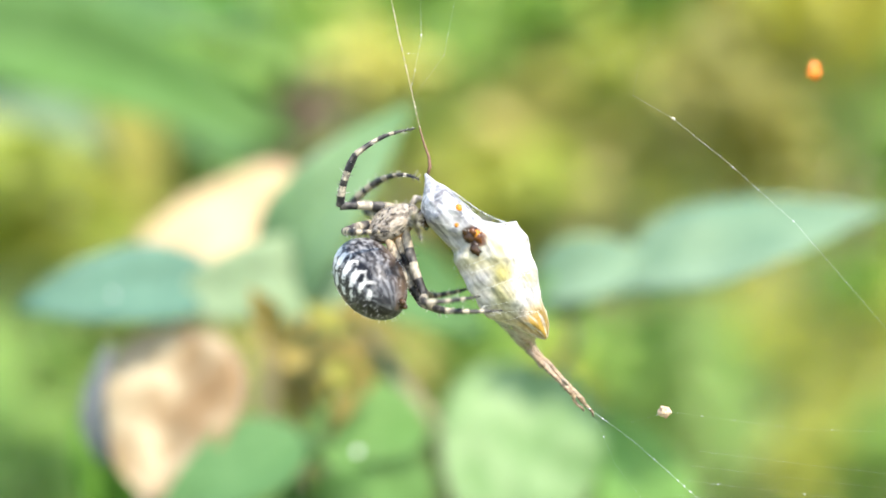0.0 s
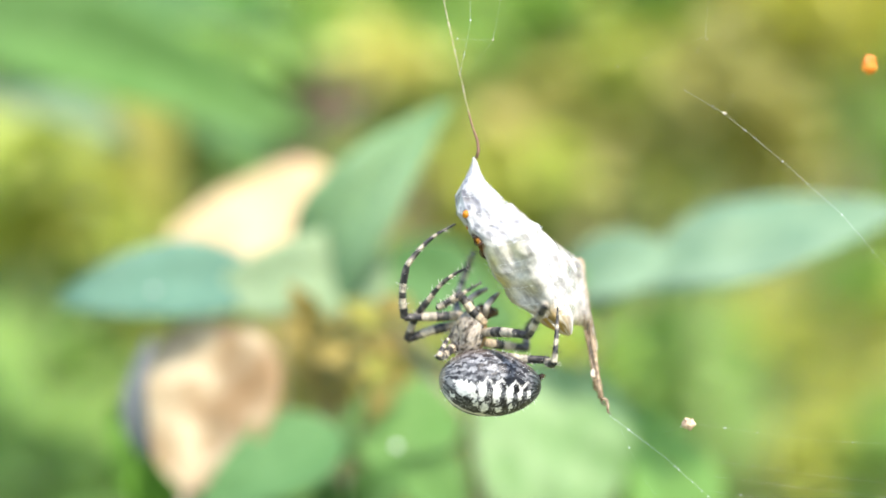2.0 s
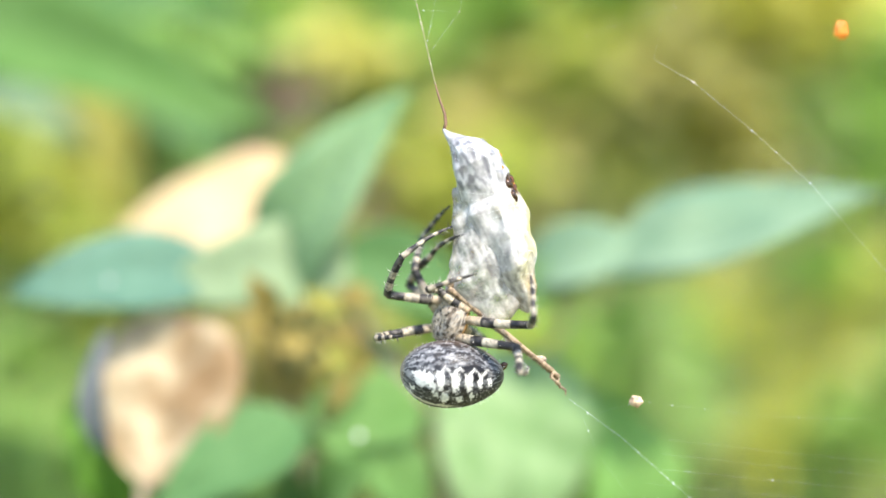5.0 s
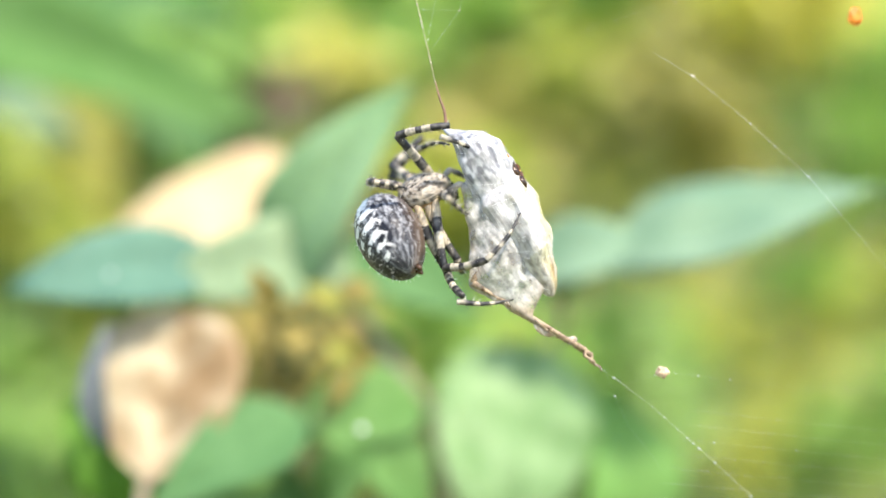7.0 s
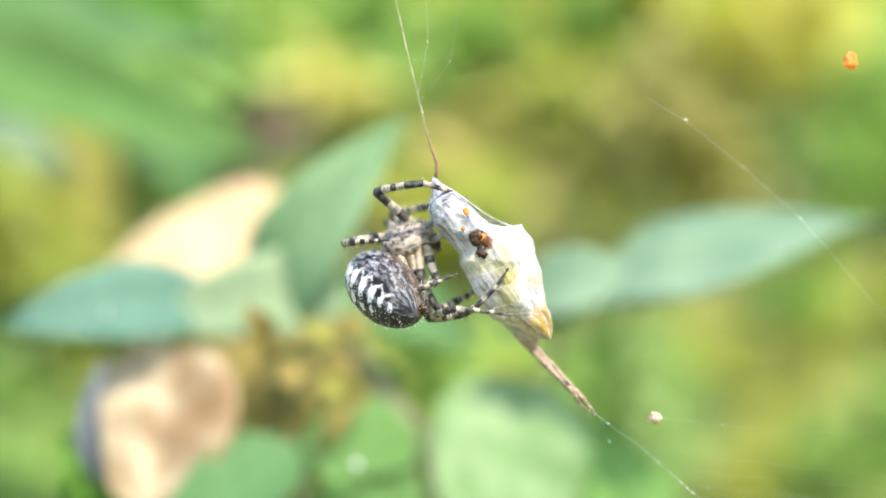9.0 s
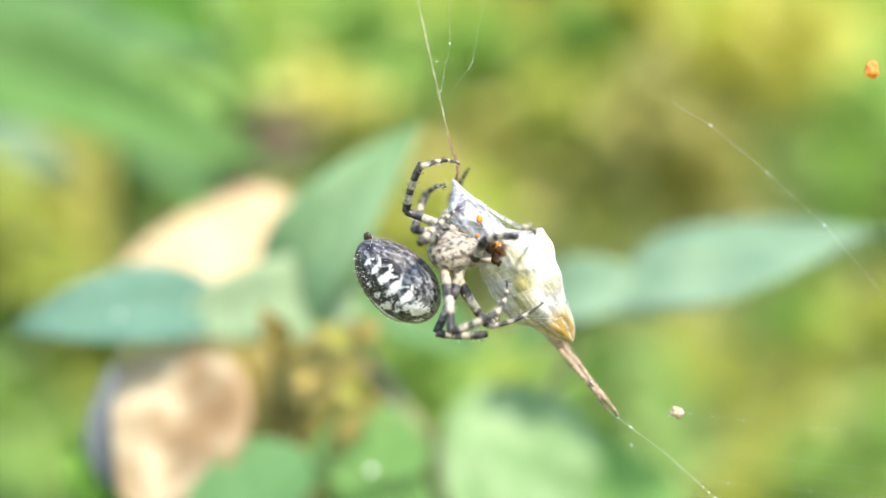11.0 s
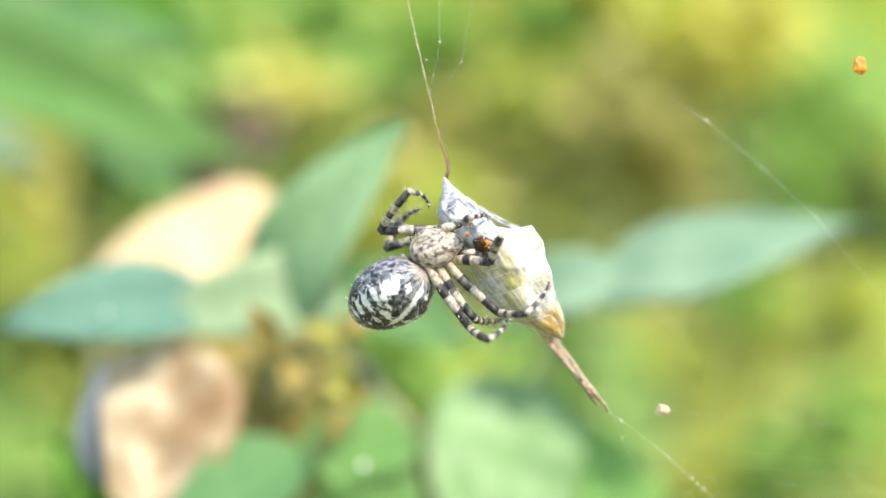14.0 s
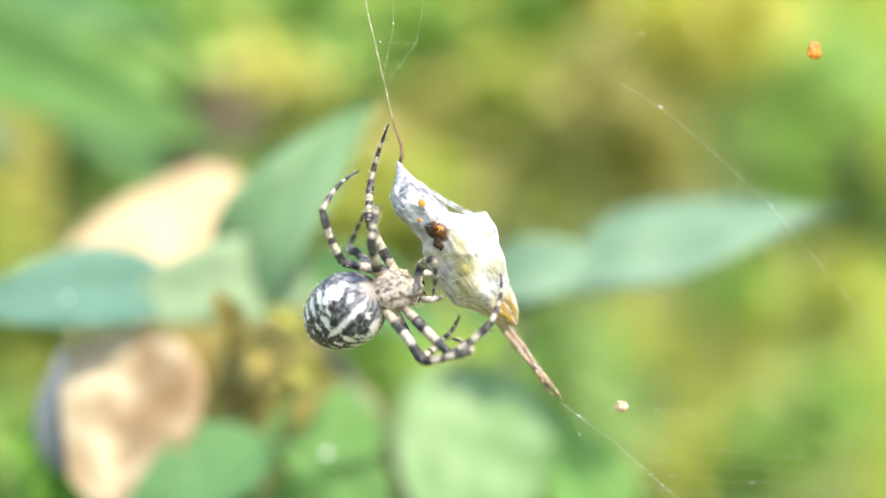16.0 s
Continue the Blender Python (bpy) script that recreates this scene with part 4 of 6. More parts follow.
def spider():
    body = tagged(new("garden_spider"), "garden spider with black and white cross-marked abdomen and banded legs", "spider")
    # front body: a pear-shaped grey shield
    bm = bmesh.new()
    bmesh.ops.create_uvsphere(bm, u_segments=48, v_segments=32, radius=1)
    cols = []
    for v in bm.verts:
        x, y, z = v.co
        w = 0.72 + 0.28 * math.cos((x + 0.35) * 1.6)
        v.co = Vector((x * 50, y * 38 * w, z * 28 * (0.9 + 0.1 * w) - (6 * math.exp(-((x + 0.3) ** 2 + y * y) * 8) if z > 0 else 0))) * U
    bm.verts.ensure_lookup_table()
    for v in bm.verts:
        q = v.co / U * 0.13
        n = noise.noise(q) * 0.5 + 0.5
        n2 = noise.noise(q * 4) * 0.5 + 0.5
        c = Vector((0.33, 0.28, 0.215)).lerp(Vector((0.03, 0.024, 0.018)), min(1, max(0, (n - 0.45) * 6)))
        stripe = abs(v.co.y / U) - 5 * n2
        c = c.lerp(Vector((0.05, 0.035, 0.022)), 0.8 * min(1, max(0, 1 - abs(stripe - 15) / 6)))
        c = c.lerp(Vector((0.40, 0.37, 0.32)), 0.7 * min(1, max(0, (n2 - 0.52) * 9)))
        if v.co.z < 0:
            c = c.lerp(Vector((0.30, 0.15, 0.03)) if n2 > 0.42 else Vector((0.02, 0.018, 0.018)), 0.8)
        cols.append(c)
    me = bpy.data.meshes.new("front_body")
    bm.to_mesh(me)
    bm.free()
    me.materials.append(SPIDER_SKIN)
    me.polygons.foreach_set("use_smooth", [True] * len(me.polygons))
    a = me.color_attributes.new("pattern", "FLOAT_COLOR", "POINT")
    a.data.foreach_set("color", np.concatenate([np.array(cols), np.ones((len(cols), 1))], 1).ravel())
    shield = part("front_body", me, body, "grey-brown hairy front body")
    rng, pieces = np.random.default_rng(18), []
    for _ in range(160):
        e, g = rng.uniform(-0.9, 0.9), rng.uniform(-1.9, 1.9)
        k = (1 - e * e) ** 0.5
        p, out = Vector((e * 50, math.sin(g) * 36 * k, math.cos(g) * 27 * k)), Vector((e * 0.5 + 0.5, math.sin(g), math.cos(g))).normalized()
        pieces.append(tube([p * U, (p + out * rng.uniform(5, 10)) * U], [0.45 * U, 0.1 * U], 3, False))
    v, f = joined(pieces)
    part("hair", mesh_of("hair", v, f, SILK_DUN), shield, "short pale hairs")["kind"] = "stuff"
    for side in (-1, 1):
        v, f = tube([Vector(p) for p in ((36, side * 9, -10), (46, side * 10, -20), (49, side * 8, -36), (44, side * 5, -46))], [9, 11, 8, 3], 10)
        part("jaw", mesh_of("jaw", [Vector(p) * U for p in v], f, DARK_SHELL), shield, "dark fang-bearing jaw")
        v, f = tube([Vector(p) for p in ((38, side * 18, -6), (58, side * 24, 4), (72, side * 20, -8), (84, side * 16, -22))], [6, 6, 5.5, 3], 9)
        part("palp", mesh_of("palp", [Vector(p) * U for p in v], f, LEG_SKIN, True, [(0.45, 0.40, 0.32) if (i // 9) % 2 else (0.06, 0.05, 0.05) for i in range(len(v))]), shield, "short banded feeler")
    abdomen = part("abdomen", abdomen_mesh(), body, "black and white patterned round abdomen")
    rng = np.random.default_rng(8)
    pieces = []
    for _ in range(300):
        e, a = rng.uniform(-0.97, 0.95), rng.uniform(0, math.tau)
        s = (e + 1) / 2
        prof = max(0.0, 1 - abs(e) ** 2.3) ** 0.5 * (0.80 + 0.22 * math.sin(min(1, s * 1.02) * math.pi * 0.75))
        p = Vector((e * 91, math.sin(a) * 64 * prof, math.cos(a) * (58 if math.cos(a) > 0 else 53) * prof))
        out = Vector((e * 0.6 - 0.4, math.sin(a), math.cos(a))).normalized()
        pieces.append(tube([p * U, (p + out * rng.uniform(4, 9)) * U], [0.28 * U, 0.08 * U], 3, False))
    v, f = joined(pieces)
    part("hair", mesh_of("hair", v, f, SILK), abdomen, "fine pale hairs")["kind"] = "stuff"
    for y in (-6, 6):
        v, f = tube([Vector((-84, y * 0.8, -14)), Vector((-92, y, -19)), Vector((-97, y * 0.8, -20))], [6, 5, 2], 9)
        part("spinneret", mesh_of("spinneret", [Vector(p) * U for p in v], f, DARK_SHELL), abdomen, "small dark brown spinneret")
    legs = []
    for i in range(8):
        hue = (1, 0.94, 0.84) if i % 2 else (1, 0.97, 0.91)
        thigh = part("leg", limb_mesh("leg", LENGTHS[0] * SIZES[i][0], (7, 8.6, 9, 8.2, 7.4, 7.2), (0.30, 0.50, 0.74), 0.04, 22, 20 + i, hue, 1.0), body, "black and white banded leg")
        shin = part("shin", limb_mesh("shin", LENGTHS[1] * SIZES[i][1], (7.2, 7.4, 6.4, 6.4, 6.8, 5.6), (0.0, 0.2, 0.38, 0.50, 0.66), 0.06, 30, 40 + i, hue), thigh)
        foot = part("foot", limb_mesh("foot", LENGTHS[2] * SIZES[i][1], (5.6, 4.8, 4.2, 3.8, 3.2, 2.2, 1.4), (0.14, 0.30, 0.40, 0.58, 0.66), 0.08, 26, 60 + i, hue), thigh)
        legs.append((thigh, shin, foot))
    return body, abdomen, legs


# ---- the web ----
def thread(parent, points, radius, beads=0, seed=0, name="thread", material=None, sag=0.0):
    rng = np.random.default_rng(seed)
    pts = []
    for i in range(len(points) - 1):
        pts += glide(points[i], points[i + 1], 12)[:-1]
    pts.append(Vector(points[-1]))
    pts = [p + Vector(rng.normal(size=3)) * radius * 0.5 for p in pts]
    r = radius * np.interp(np.linspace(0, 1, len(pts)), [0, 1], [1, 1])
    pieces = [tube(pts, list(r), 5)]
    for _ in range(beads):
        i = rng.integers(0, len(pts) - 1)
        p = pts[i].lerp(pts[i + 1], rng.random())
        k = radius * rng.uniform(1.3, 2.2) + 1.5 * U * rng.random() ** 3
        pieces.append(tube([p + Vector((0, 0, q)) * k for q in (-1, -0.5, 0.5, 1)], [0.2 * k, 0.9 * k, 0.9 * k, 0.2 * k], 6))
    v, f = joined(pieces)
    return part(name, mesh_of(name, v, f, material or SILK), parent)


def lump(name, radius, material, seed, stretch=(1, 1, 1)):
    bm = bmesh.new()
    bmesh.ops.create_icosphere(bm, subdivisions=4, radius=1)
    for v in bm.verts:
        k = 1 + 0.35 * noise.noise(v.co * 1.6 + Vector((seed, 0, 0))) + 0.15 * noise.noise(v.co * 4 + Vector((0, seed, 0)))
        v.co = Vector([v.co[i] * k * radius * stretch[i] for i in range(3)])
    me = bpy.data.meshes.new(name)
    bm.to_mesh(me)
    bm.free()
    me.materials.append(material)
    me.polygons.foreach_set("use_smooth", [True] * len(me.polygons))
    return me


def web():
    top = tagged(new("hanging_thread"), "taut silk line with a rusty brown twig end holding the prey", "silk thread")
    pts = [Vector((0, 0, 2)), Vector((4, 0, 16)), Vector((2, 0, 34)), Vector((-7, 0, 58)), Vector((-14, 0, 84))]
    v, f = tube([p * U for p in pts], [2.9 * U, 3.2 * U, 2.6 * U, 1.9 * U, 1.2 * U], 8)
    part("twig", mesh_of("twig", v, f, RUST), top, "rusty brown twig end")
    thread(top, [Vector((-14, 0, 84)) * U, Vector((-64, 4, 300)) * U, Vector((-170, 30, 900)) * U], 0.45 * U, 150, 1, material=SILK_DUN)
    thread(top, [Vector((-30, 0, 150)) * U, Vector((-12, -8, 240)) * U, Vector((-14, -10, 330)) * U], 0.10 * U, 5, 2)
    thread(top, [Vector((-24, 0, 140)) * U, Vector((28, -5, 211)) * U, Vector((50, 0, 330)) * U], 0.08 * U, 6, 3)
    thread(top, [Vector((-40, 0, 214)) * U, Vector((28, -5, 211)) * U], 0.05 * U, 3, 7)
    part("silk_knot", lump("silk_knot", 1.5 * U, SILK_DUN, 3), top, "white silk knot").location = Vector((28, -5, 211)) * U
    low = tagged(new("anchor_thread"), "thin silk line running down from the prey", "silk thread")
    thread(low, [Vector((0, 0, 0)), Vector((95, 0, -70)) * U, Vector((230, 5, -190)) * U, Vector((620, 20, -560)) * U], 0.13 * U, 34, 4)
    thread(low, [Vector((20, 0, -20)) * U, Vector((60, 8, -110)) * U, Vector((130, 10, -200)) * U], 0.03 * U, 5, 5)
    husk = tagged(new("seed_husk"), "tiny round tan seed husk caught on silk lines", "seed")
    part("husk", lump("husk", 10.5 * U, SEED, 2), husk, "rough tan husk")
    thread(husk, [Vector((8, 0, 0)) * U, Vector((70, 0, -8)) * U, Vector((240, 4, -30)) * U, Vector((560, 10, -40)) * U], 0.045 * U, 14, 6)
    for i in range(7):
        z = -70 - 26 * i
        thread(husk, [Vector((60 - 12 * i, 8, z)) * U, Vector((260, 6, z - 24)) * U, Vector((620, 10, z - 62)) * U], 0.055 * U, 3, 10 + i)
    thread(husk, [Vector((-60, 5, -20)) * U, Vector((0, 0, -2)) * U], 0.03 * U, 2, 20)
    knot = tagged(new("web_strand"), "fine silk strand with a white knot, slanting down", "silk thread")
    part("knot", lump("knot", 2.2 * U, SILK_DUN, 4, (1.6, 1, 1)), knot)
    for i, (x, z, k) in enumerate(((-190, 80, 3.0), (-140, 96, 2.2), (-32, 130, 2.6), (14, 30, 1.8), (104, -40, 1.6))):
        part("fluff", lump("fluff", 0.42 * k * U, SILK_DUN, i + 11), knot, "white fluff speck").location = Vector((x, -3, z)) * U
    thread(knot, [Vector((-72, -4, 40)) * U, Vector((0, 0, 0)), Vector((95, 3, -75)) * U, Vector((215, 6, -180)) * U, Vector((400, 12, -390)) * U], 0.13 * U, 30, 21)
    thread(knot, [Vector((-72, -4, 40)) * U, Vector((-60, -4, 90)) * U, Vector((-35, 0, 135)) * U, Vector((-20, 4, 330)) * U], 0.035 * U, 4, 22)
    thread(knot, [Vector((-190, -4, 85)) * U, Vector((-140, -4, 98)) * U, Vector((-35, 0, 135)) * U], 0.035 * U, 4, 23)
    bit = tagged(new("orange_petal"), "small orange petal scrap caught in the web", "petal")
    part("scrap", lump("scrap", 13 * U, ORANGE_BIT, 6, (0.9, 0.35, 1.15)), bit, "vivid orange scrap")
    thread(bit, [Vector((-30, 0, 330)) * U, Vector((0, 0, 10)) * U, Vector((30, 0, -380)) * U], 0.02 * U, 0, 25)
    return top, low, husk, knot, bit


def specks():
    """Small white lumps that stand in for bright glints on the leaves."""
    for spot, size in (((-0.00721, 0.1515, 0.4685), .00040), ((-0.09792, 0.3, 0.50499), .0009), ((-0.04295, 0.1585, 0.48959), .00030), ((-0.01258, 0.168, 0.47337), .00025)):
        ob = tagged(new("glint_speck", lump("glint_speck", size, SILK, size * 9000, (1, 0.6, 1))), "tiny white speck standing for a glint on a leaf", "fluff")
        ob.location = spot


# ---- what moves ----
def basis(x, z):
    x = Vector(x).normalized()
    z = Vector(z)
    z = (z - x * z.dot(x)).normalized()
    return Matrix((x, z.cross(x), z)).transposed()


def seen(v):
    """From right, up and near to the world's axes."""
    return Vector((v[0], -v[2], v[1]))


def eased(rows):
    """Rows with in-between poses, so that no turn from row to row is wide."""
    out = [rows[0]]
    for t, m in rows[1:]:
        t0, m0 = out[-1]
        q0, q1 = m0.to_quaternion(), m.to_quaternion()
        q1.make_compatible(q0)
        n = int(math.degrees(q0.rotation_difference(q1).angle) // 75) + 1
        n = min(n, 4)
        for i in range(1, n):
            k = i / n
            out.append((t0 + (t - t0) * k, Matrix.LocRotScale(m0.translation.lerp(m.translation, k), q0.slerp(q1, k), None)))
        out.append((t, m))
    return out


def ends(rows):
    return rows if rows[-1][0] >= 16 else rows + [(16.0, rows[-1][1])]


def motions(prey, body, abdomen, legs, silk):
    bundle = [  # seconds, upper end, lower end, turn about the long axis
        (0, (0.00317, 0.11, 0.50405), (0.01871, 0.11, 0.48149), 112),
        (0.3, (0.00342, 0.11, 0.5044), (0.01844, 0.11, 0.48122), 116),
        (0.5, (0.00358, 0.11, 0.50463), (0.01826, 0.11, 0.48103), 125),
        (0.8, (0.00282, 0.11, 0.50518), (0.01758, 0.11, 0.4806), 160),
        (1, (0.0023, 0.11, 0.50555), (0.01712, 0.11, 0.48031), 200),
        (1.2, (0.00278, 0.11, 0.5056), (0.01692, 0.11, 0.48034), 235),
        (1.35, (0.00314, 0.11, 0.50563), (0.01677, 0.11, 0.48037), 248),
        (1.5, (0.0035, 0.11, 0.50567), (0.01662, 0.11, 0.48039), 272),
        (1.65, (0.00316, 0.11, 0.50565), (0.01642, 0.11, 0.48026), 310),
        (1.8, (0.00282, 0.11, 0.50563), (0.01623, 0.11, 0.48012), 352),
        (2, (0.00237, 0.11, 0.50561), (0.01598, 0.11, 0.47995), 400),
        (2.2, (0.00249, 0.11, 0.5053), (0.01592, 0.11, 0.47966), 452),
        (2.35, (0.00257, 0.11, 0.50507), (0.01587, 0.11, 0.47944), 505),
        (2.5, (0.00266, 0.11, 0.50483), (0.01583, 0.11, 0.47922), 552),
        (2.65, (0.00265, 0.11, 0.50526), (0.01588, 0.11, 0.47967), 596),
        (2.8, (0.00264, 0.11, 0.50569), (0.01594, 0.11, 0.48011), 632),
        (3, (0.00264, 0.11, 0.50626), (0.01601, 0.11, 0.48071), 708),
        (3.2, (0.00216, 0.11, 0.5055), (0.01622, 0.11, 0.48092), 760),
        (3.35, (0.0018, 0.11, 0.50493), (0.01638, 0.11, 0.48109), 790),
        (3.5, (0.00144, 0.11, 0.50435), (0.01653, 0.11, 0.48125), 815),
        (3.65, (0.0017, 0.11, 0.5049), (0.01647, 0.11, 0.48126), 845),
        (3.8, (0.00197, 0.11, 0.50544), (0.0164, 0.11, 0.48127), 892),
        (4, (0.00232, 0.11, 0.50617), (0.01631, 0.11, 0.48129), 972),
        (4.2, (0.00241, 0.11, 0.50615), (0.01602, 0.11, 0.48072), 1054),
        (4.35, (0.00247, 0.11, 0.50614), (0.0158, 0.11, 0.4803), 1082),
        (4.5, (0.00253, 0.11, 0.50613), (0.01559, 0.11, 0.47988), 1106),
        (4.65, (0.00267, 0.11, 0.50625), (0.01555, 0.11, 0.47989), 1135),
        (4.8, (0.00281, 0.11, 0.50636), (0.01551, 0.11, 0.47989), 1172),
        (5, (0.003, 0.11, 0.50651), (0.01545, 0.11, 0.4799), 1264),
        (5.2, (0.00304, 0.11, 0.50653), (0.01599, 0.11, 0.47963), 1340),
        (5.4, (0.00292, 0.11, 0.50638), (0.01614, 0.11, 0.47987), 1405),
        (5.6, (0.00281, 0.11, 0.50623), (0.0163, 0.11, 0.48012), 1470),
        (5.9, (0.00263, 0.11, 0.50601), (0.01652, 0.11, 0.48048), 1540),
        (6.2, (0.00246, 0.11, 0.50578), (0.01675, 0.11, 0.48084), 1585),
        (6.7, (0.00217, 0.11, 0.50541), (0.01713, 0.11, 0.48144), 1628),
        (7.3, (0.00182, 0.11, 0.50496), (0.01758, 0.11, 0.48217), 1630),
        (7.5, (0.00228, 0.11, 0.50429), (0.01803, 0.11, 0.48161), 1616),
        (8, (0.00202, 0.11, 0.50447), (0.01759, 0.11, 0.48148), 1586),
        (8.5, (0.00179, 0.11, 0.50445), (0.01758, 0.11, 0.48115), 1566),
        (9, (0.00177, 0.11, 0.5047), (0.01726, 0.11, 0.48123), 1548),
        (9.2, (0.00123, 0.11, 0.50391), (0.01665, 0.11, 0.48056), 1544),
        (10.2, (0.001, 0.11, 0.50429), (0.01669, 0.11, 0.48097), 1536),
        (11.3, (0.00075, 0.11, 0.5047), (0.01674, 0.11, 0.48142), 1532),
        (12, (0.00036, 0.11, 0.50462), (0.01573, 0.11, 0.48138), 1530),
        (14, (-0.00039, 0.11, 0.50468), (0.01563, 0.11, 0.48141), 1530),
        (16, (-0.00049, 0.11, 0.50472), (0.01576, 0.11, 0.48064), 1530),
    ]
    rows, tops, feet = [], [], []
    for t, a, b, spin in bundle:
        a, b = Vector(a), Vector(b)
        z = (a - b).normalized()
        x = Vector((z.z, 0, -z.x))
        m = Matrix((x, z.cross(x), z)).transposed().to_4x4() @ Matrix.Rotation(radians(spin), 4, "Z")
        rows.append((t, Matrix.Translation(a) @ m))
        tops.append((t, Matrix.Translation(a)))
        feet.append((t, Matrix.Translation(b)))
    walk(prey, rows)
    walk(silk[0], tops)
    walk(silk[1], feet)
    husk = [(0, (0.0268, 0.11, 0.48075)), (0.5, (0.02653, 0.11, 0.48054)), (1, (0.02547, 0.11, 0.48007)), (1.5, (0.02456, 0.11, 0.47979)), (2, (0.02402, 0.11, 0.47913)), (2.5, (0.02368, 0.11, 0.47867)), (3, (0.02363, 0.11, 0.4799)), (3.5, (0.02401, 0.11, 0.48053)), (4, (0.02341, 0.11, 0.4808)), (4.5, (0.02242, 0.11, 0.4795)), (5, (0.02234, 0.11, 0.47954)), (5.2, (0.02174, 0.11, 0.47963)), (7.3, (0.02439, 0.11, 0.48107)), (7.5, (0.02445, 0.11, 0.48061)), (8, (0.02429, 0.11, 0.48079)), (8.5, (0.02397, 0.11, 0.48024)), (9, (0.02408, 0.11, 0.48029)), (9.2, (0.02435, 0.11, 0.48049)), (11.3, (0.02301, 0.11, 0.48137)), (11.5, (0.02208, 0.11, 0.48107)), (12, (0.02209, 0.11, 0.48107)), (12.5, (0.02212, 0.11, 0.48103)), (13, (0.02197, 0.11, 0.48047)), (13.5, (0.02184, 0.11, 0.48065)), (14, (0.02202, 0.11, 0.48095)), (14.5, (0.02218, 0.11, 0.4806)), (15, (0.02267, 0.11, 0.48052)), (15.5, (0.02262, 0.11, 0.48058)), (16, (0.02215, 0.11, 0.48008))]
    knot = [(0, (0.02746, 0.11, 0.50986)), (1, (0.02746, 0.11, 0.50986)), (1.5, (0.02729, 0.11, 0.51)), (2, (0.02725, 0.11, 0.51046)), (2.5, (0.0273, 0.11, 0.51029)), (3, (0.02746, 0.11, 0.51126)), (3.5, (0.02671, 0.11, 0.51067)), (4, (0.02732, 0.11, 0.51144)), (4.5, (0.02778, 0.11, 0.51133)), (5, (0.02807, 0.11, 0.51162)), (5.2, (0.02733, 0.11, 0.51149)), (7.3, (0.02721, 0.11, 0.51078)), (7.5, (0.02769, 0.11, 0.51041)), (8, (0.02762, 0.11, 0.51096)), (8.5, (0.0274, 0.11, 0.51085)), (9, (0.02753, 0.11, 0.51073)), (9.2, (0.02745, 0.11, 0.51074)), (11.3, (0.02688, 0.11, 0.51072)), (11.5, (0.02546, 0.11, 0.5105)), (12, (0.02715, 0.11, 0.51112)), (12.5, (0.02733, 0.11, 0.51109)), (13, (0.02669, 0.11, 0.51068)), (13.5, (0.0268, 0.11, 0.51089)), (14, (0.02688, 0.11, 0.51101)), (14.5, (0.02658, 0.11, 0.5108)), (15, (0.02685, 0.11, 0.5107)), (15.5, (0.02648, 0.11, 0.51082)), (16, (0.02632, 0.11, 0.51076))]
    petal = [(0, (0.03807, 0.1, 0.51308)), (0.5, (0.03857, 0.1, 0.51345)), (1, (0.03815, 0.1, 0.51395)), (1.5, (0.03805, 0.1, 0.51365)), (2, (0.03793, 0.1, 0.51388)), (2.5, (0.03832, 0.1, 0.51377)), (3, (0.03831, 0.1, 0.5143)), (3.5, (0.03764, 0.1, 0.51412)), (4, (0.03802, 0.1, 0.51452)), (4.5, (0.03865, 0.1, 0.51473)), (5, (0.03906, 0.1, 0.51505)), (5.2, (0.03839, 0.1, 0.51478)), (8, (0.04039, 0.1, 0.51521)), (9, (0.04054, 0.1, 0.51502)), (11.3, (0.03885, 0.1, 0.51478)), (11.5, (0.0377, 0.1, 0.51481)), (12, (0.03899, 0.1, 0.51515)), (12.5, (0.03921, 0.1, 0.5151)), (13, (0.0387, 0.1, 0.51477)), (13.5, (0.0385, 0.1, 0.51508)), (14, (0.03865, 0.1, 0.51508)), (14.5, (0.03845, 0.1, 0.51489)), (15, (0.03875, 0.1, 0.51474)), (15.5, (0.0384, 0.1, 0.51495)), (16, (0.03817, 0.1, 0.51496))]
    for ob, keys in zip(silk[2:], (husk, knot, petal)):
        walk(ob, ends([(t, Matrix.Translation(p)) for t, p in keys]))

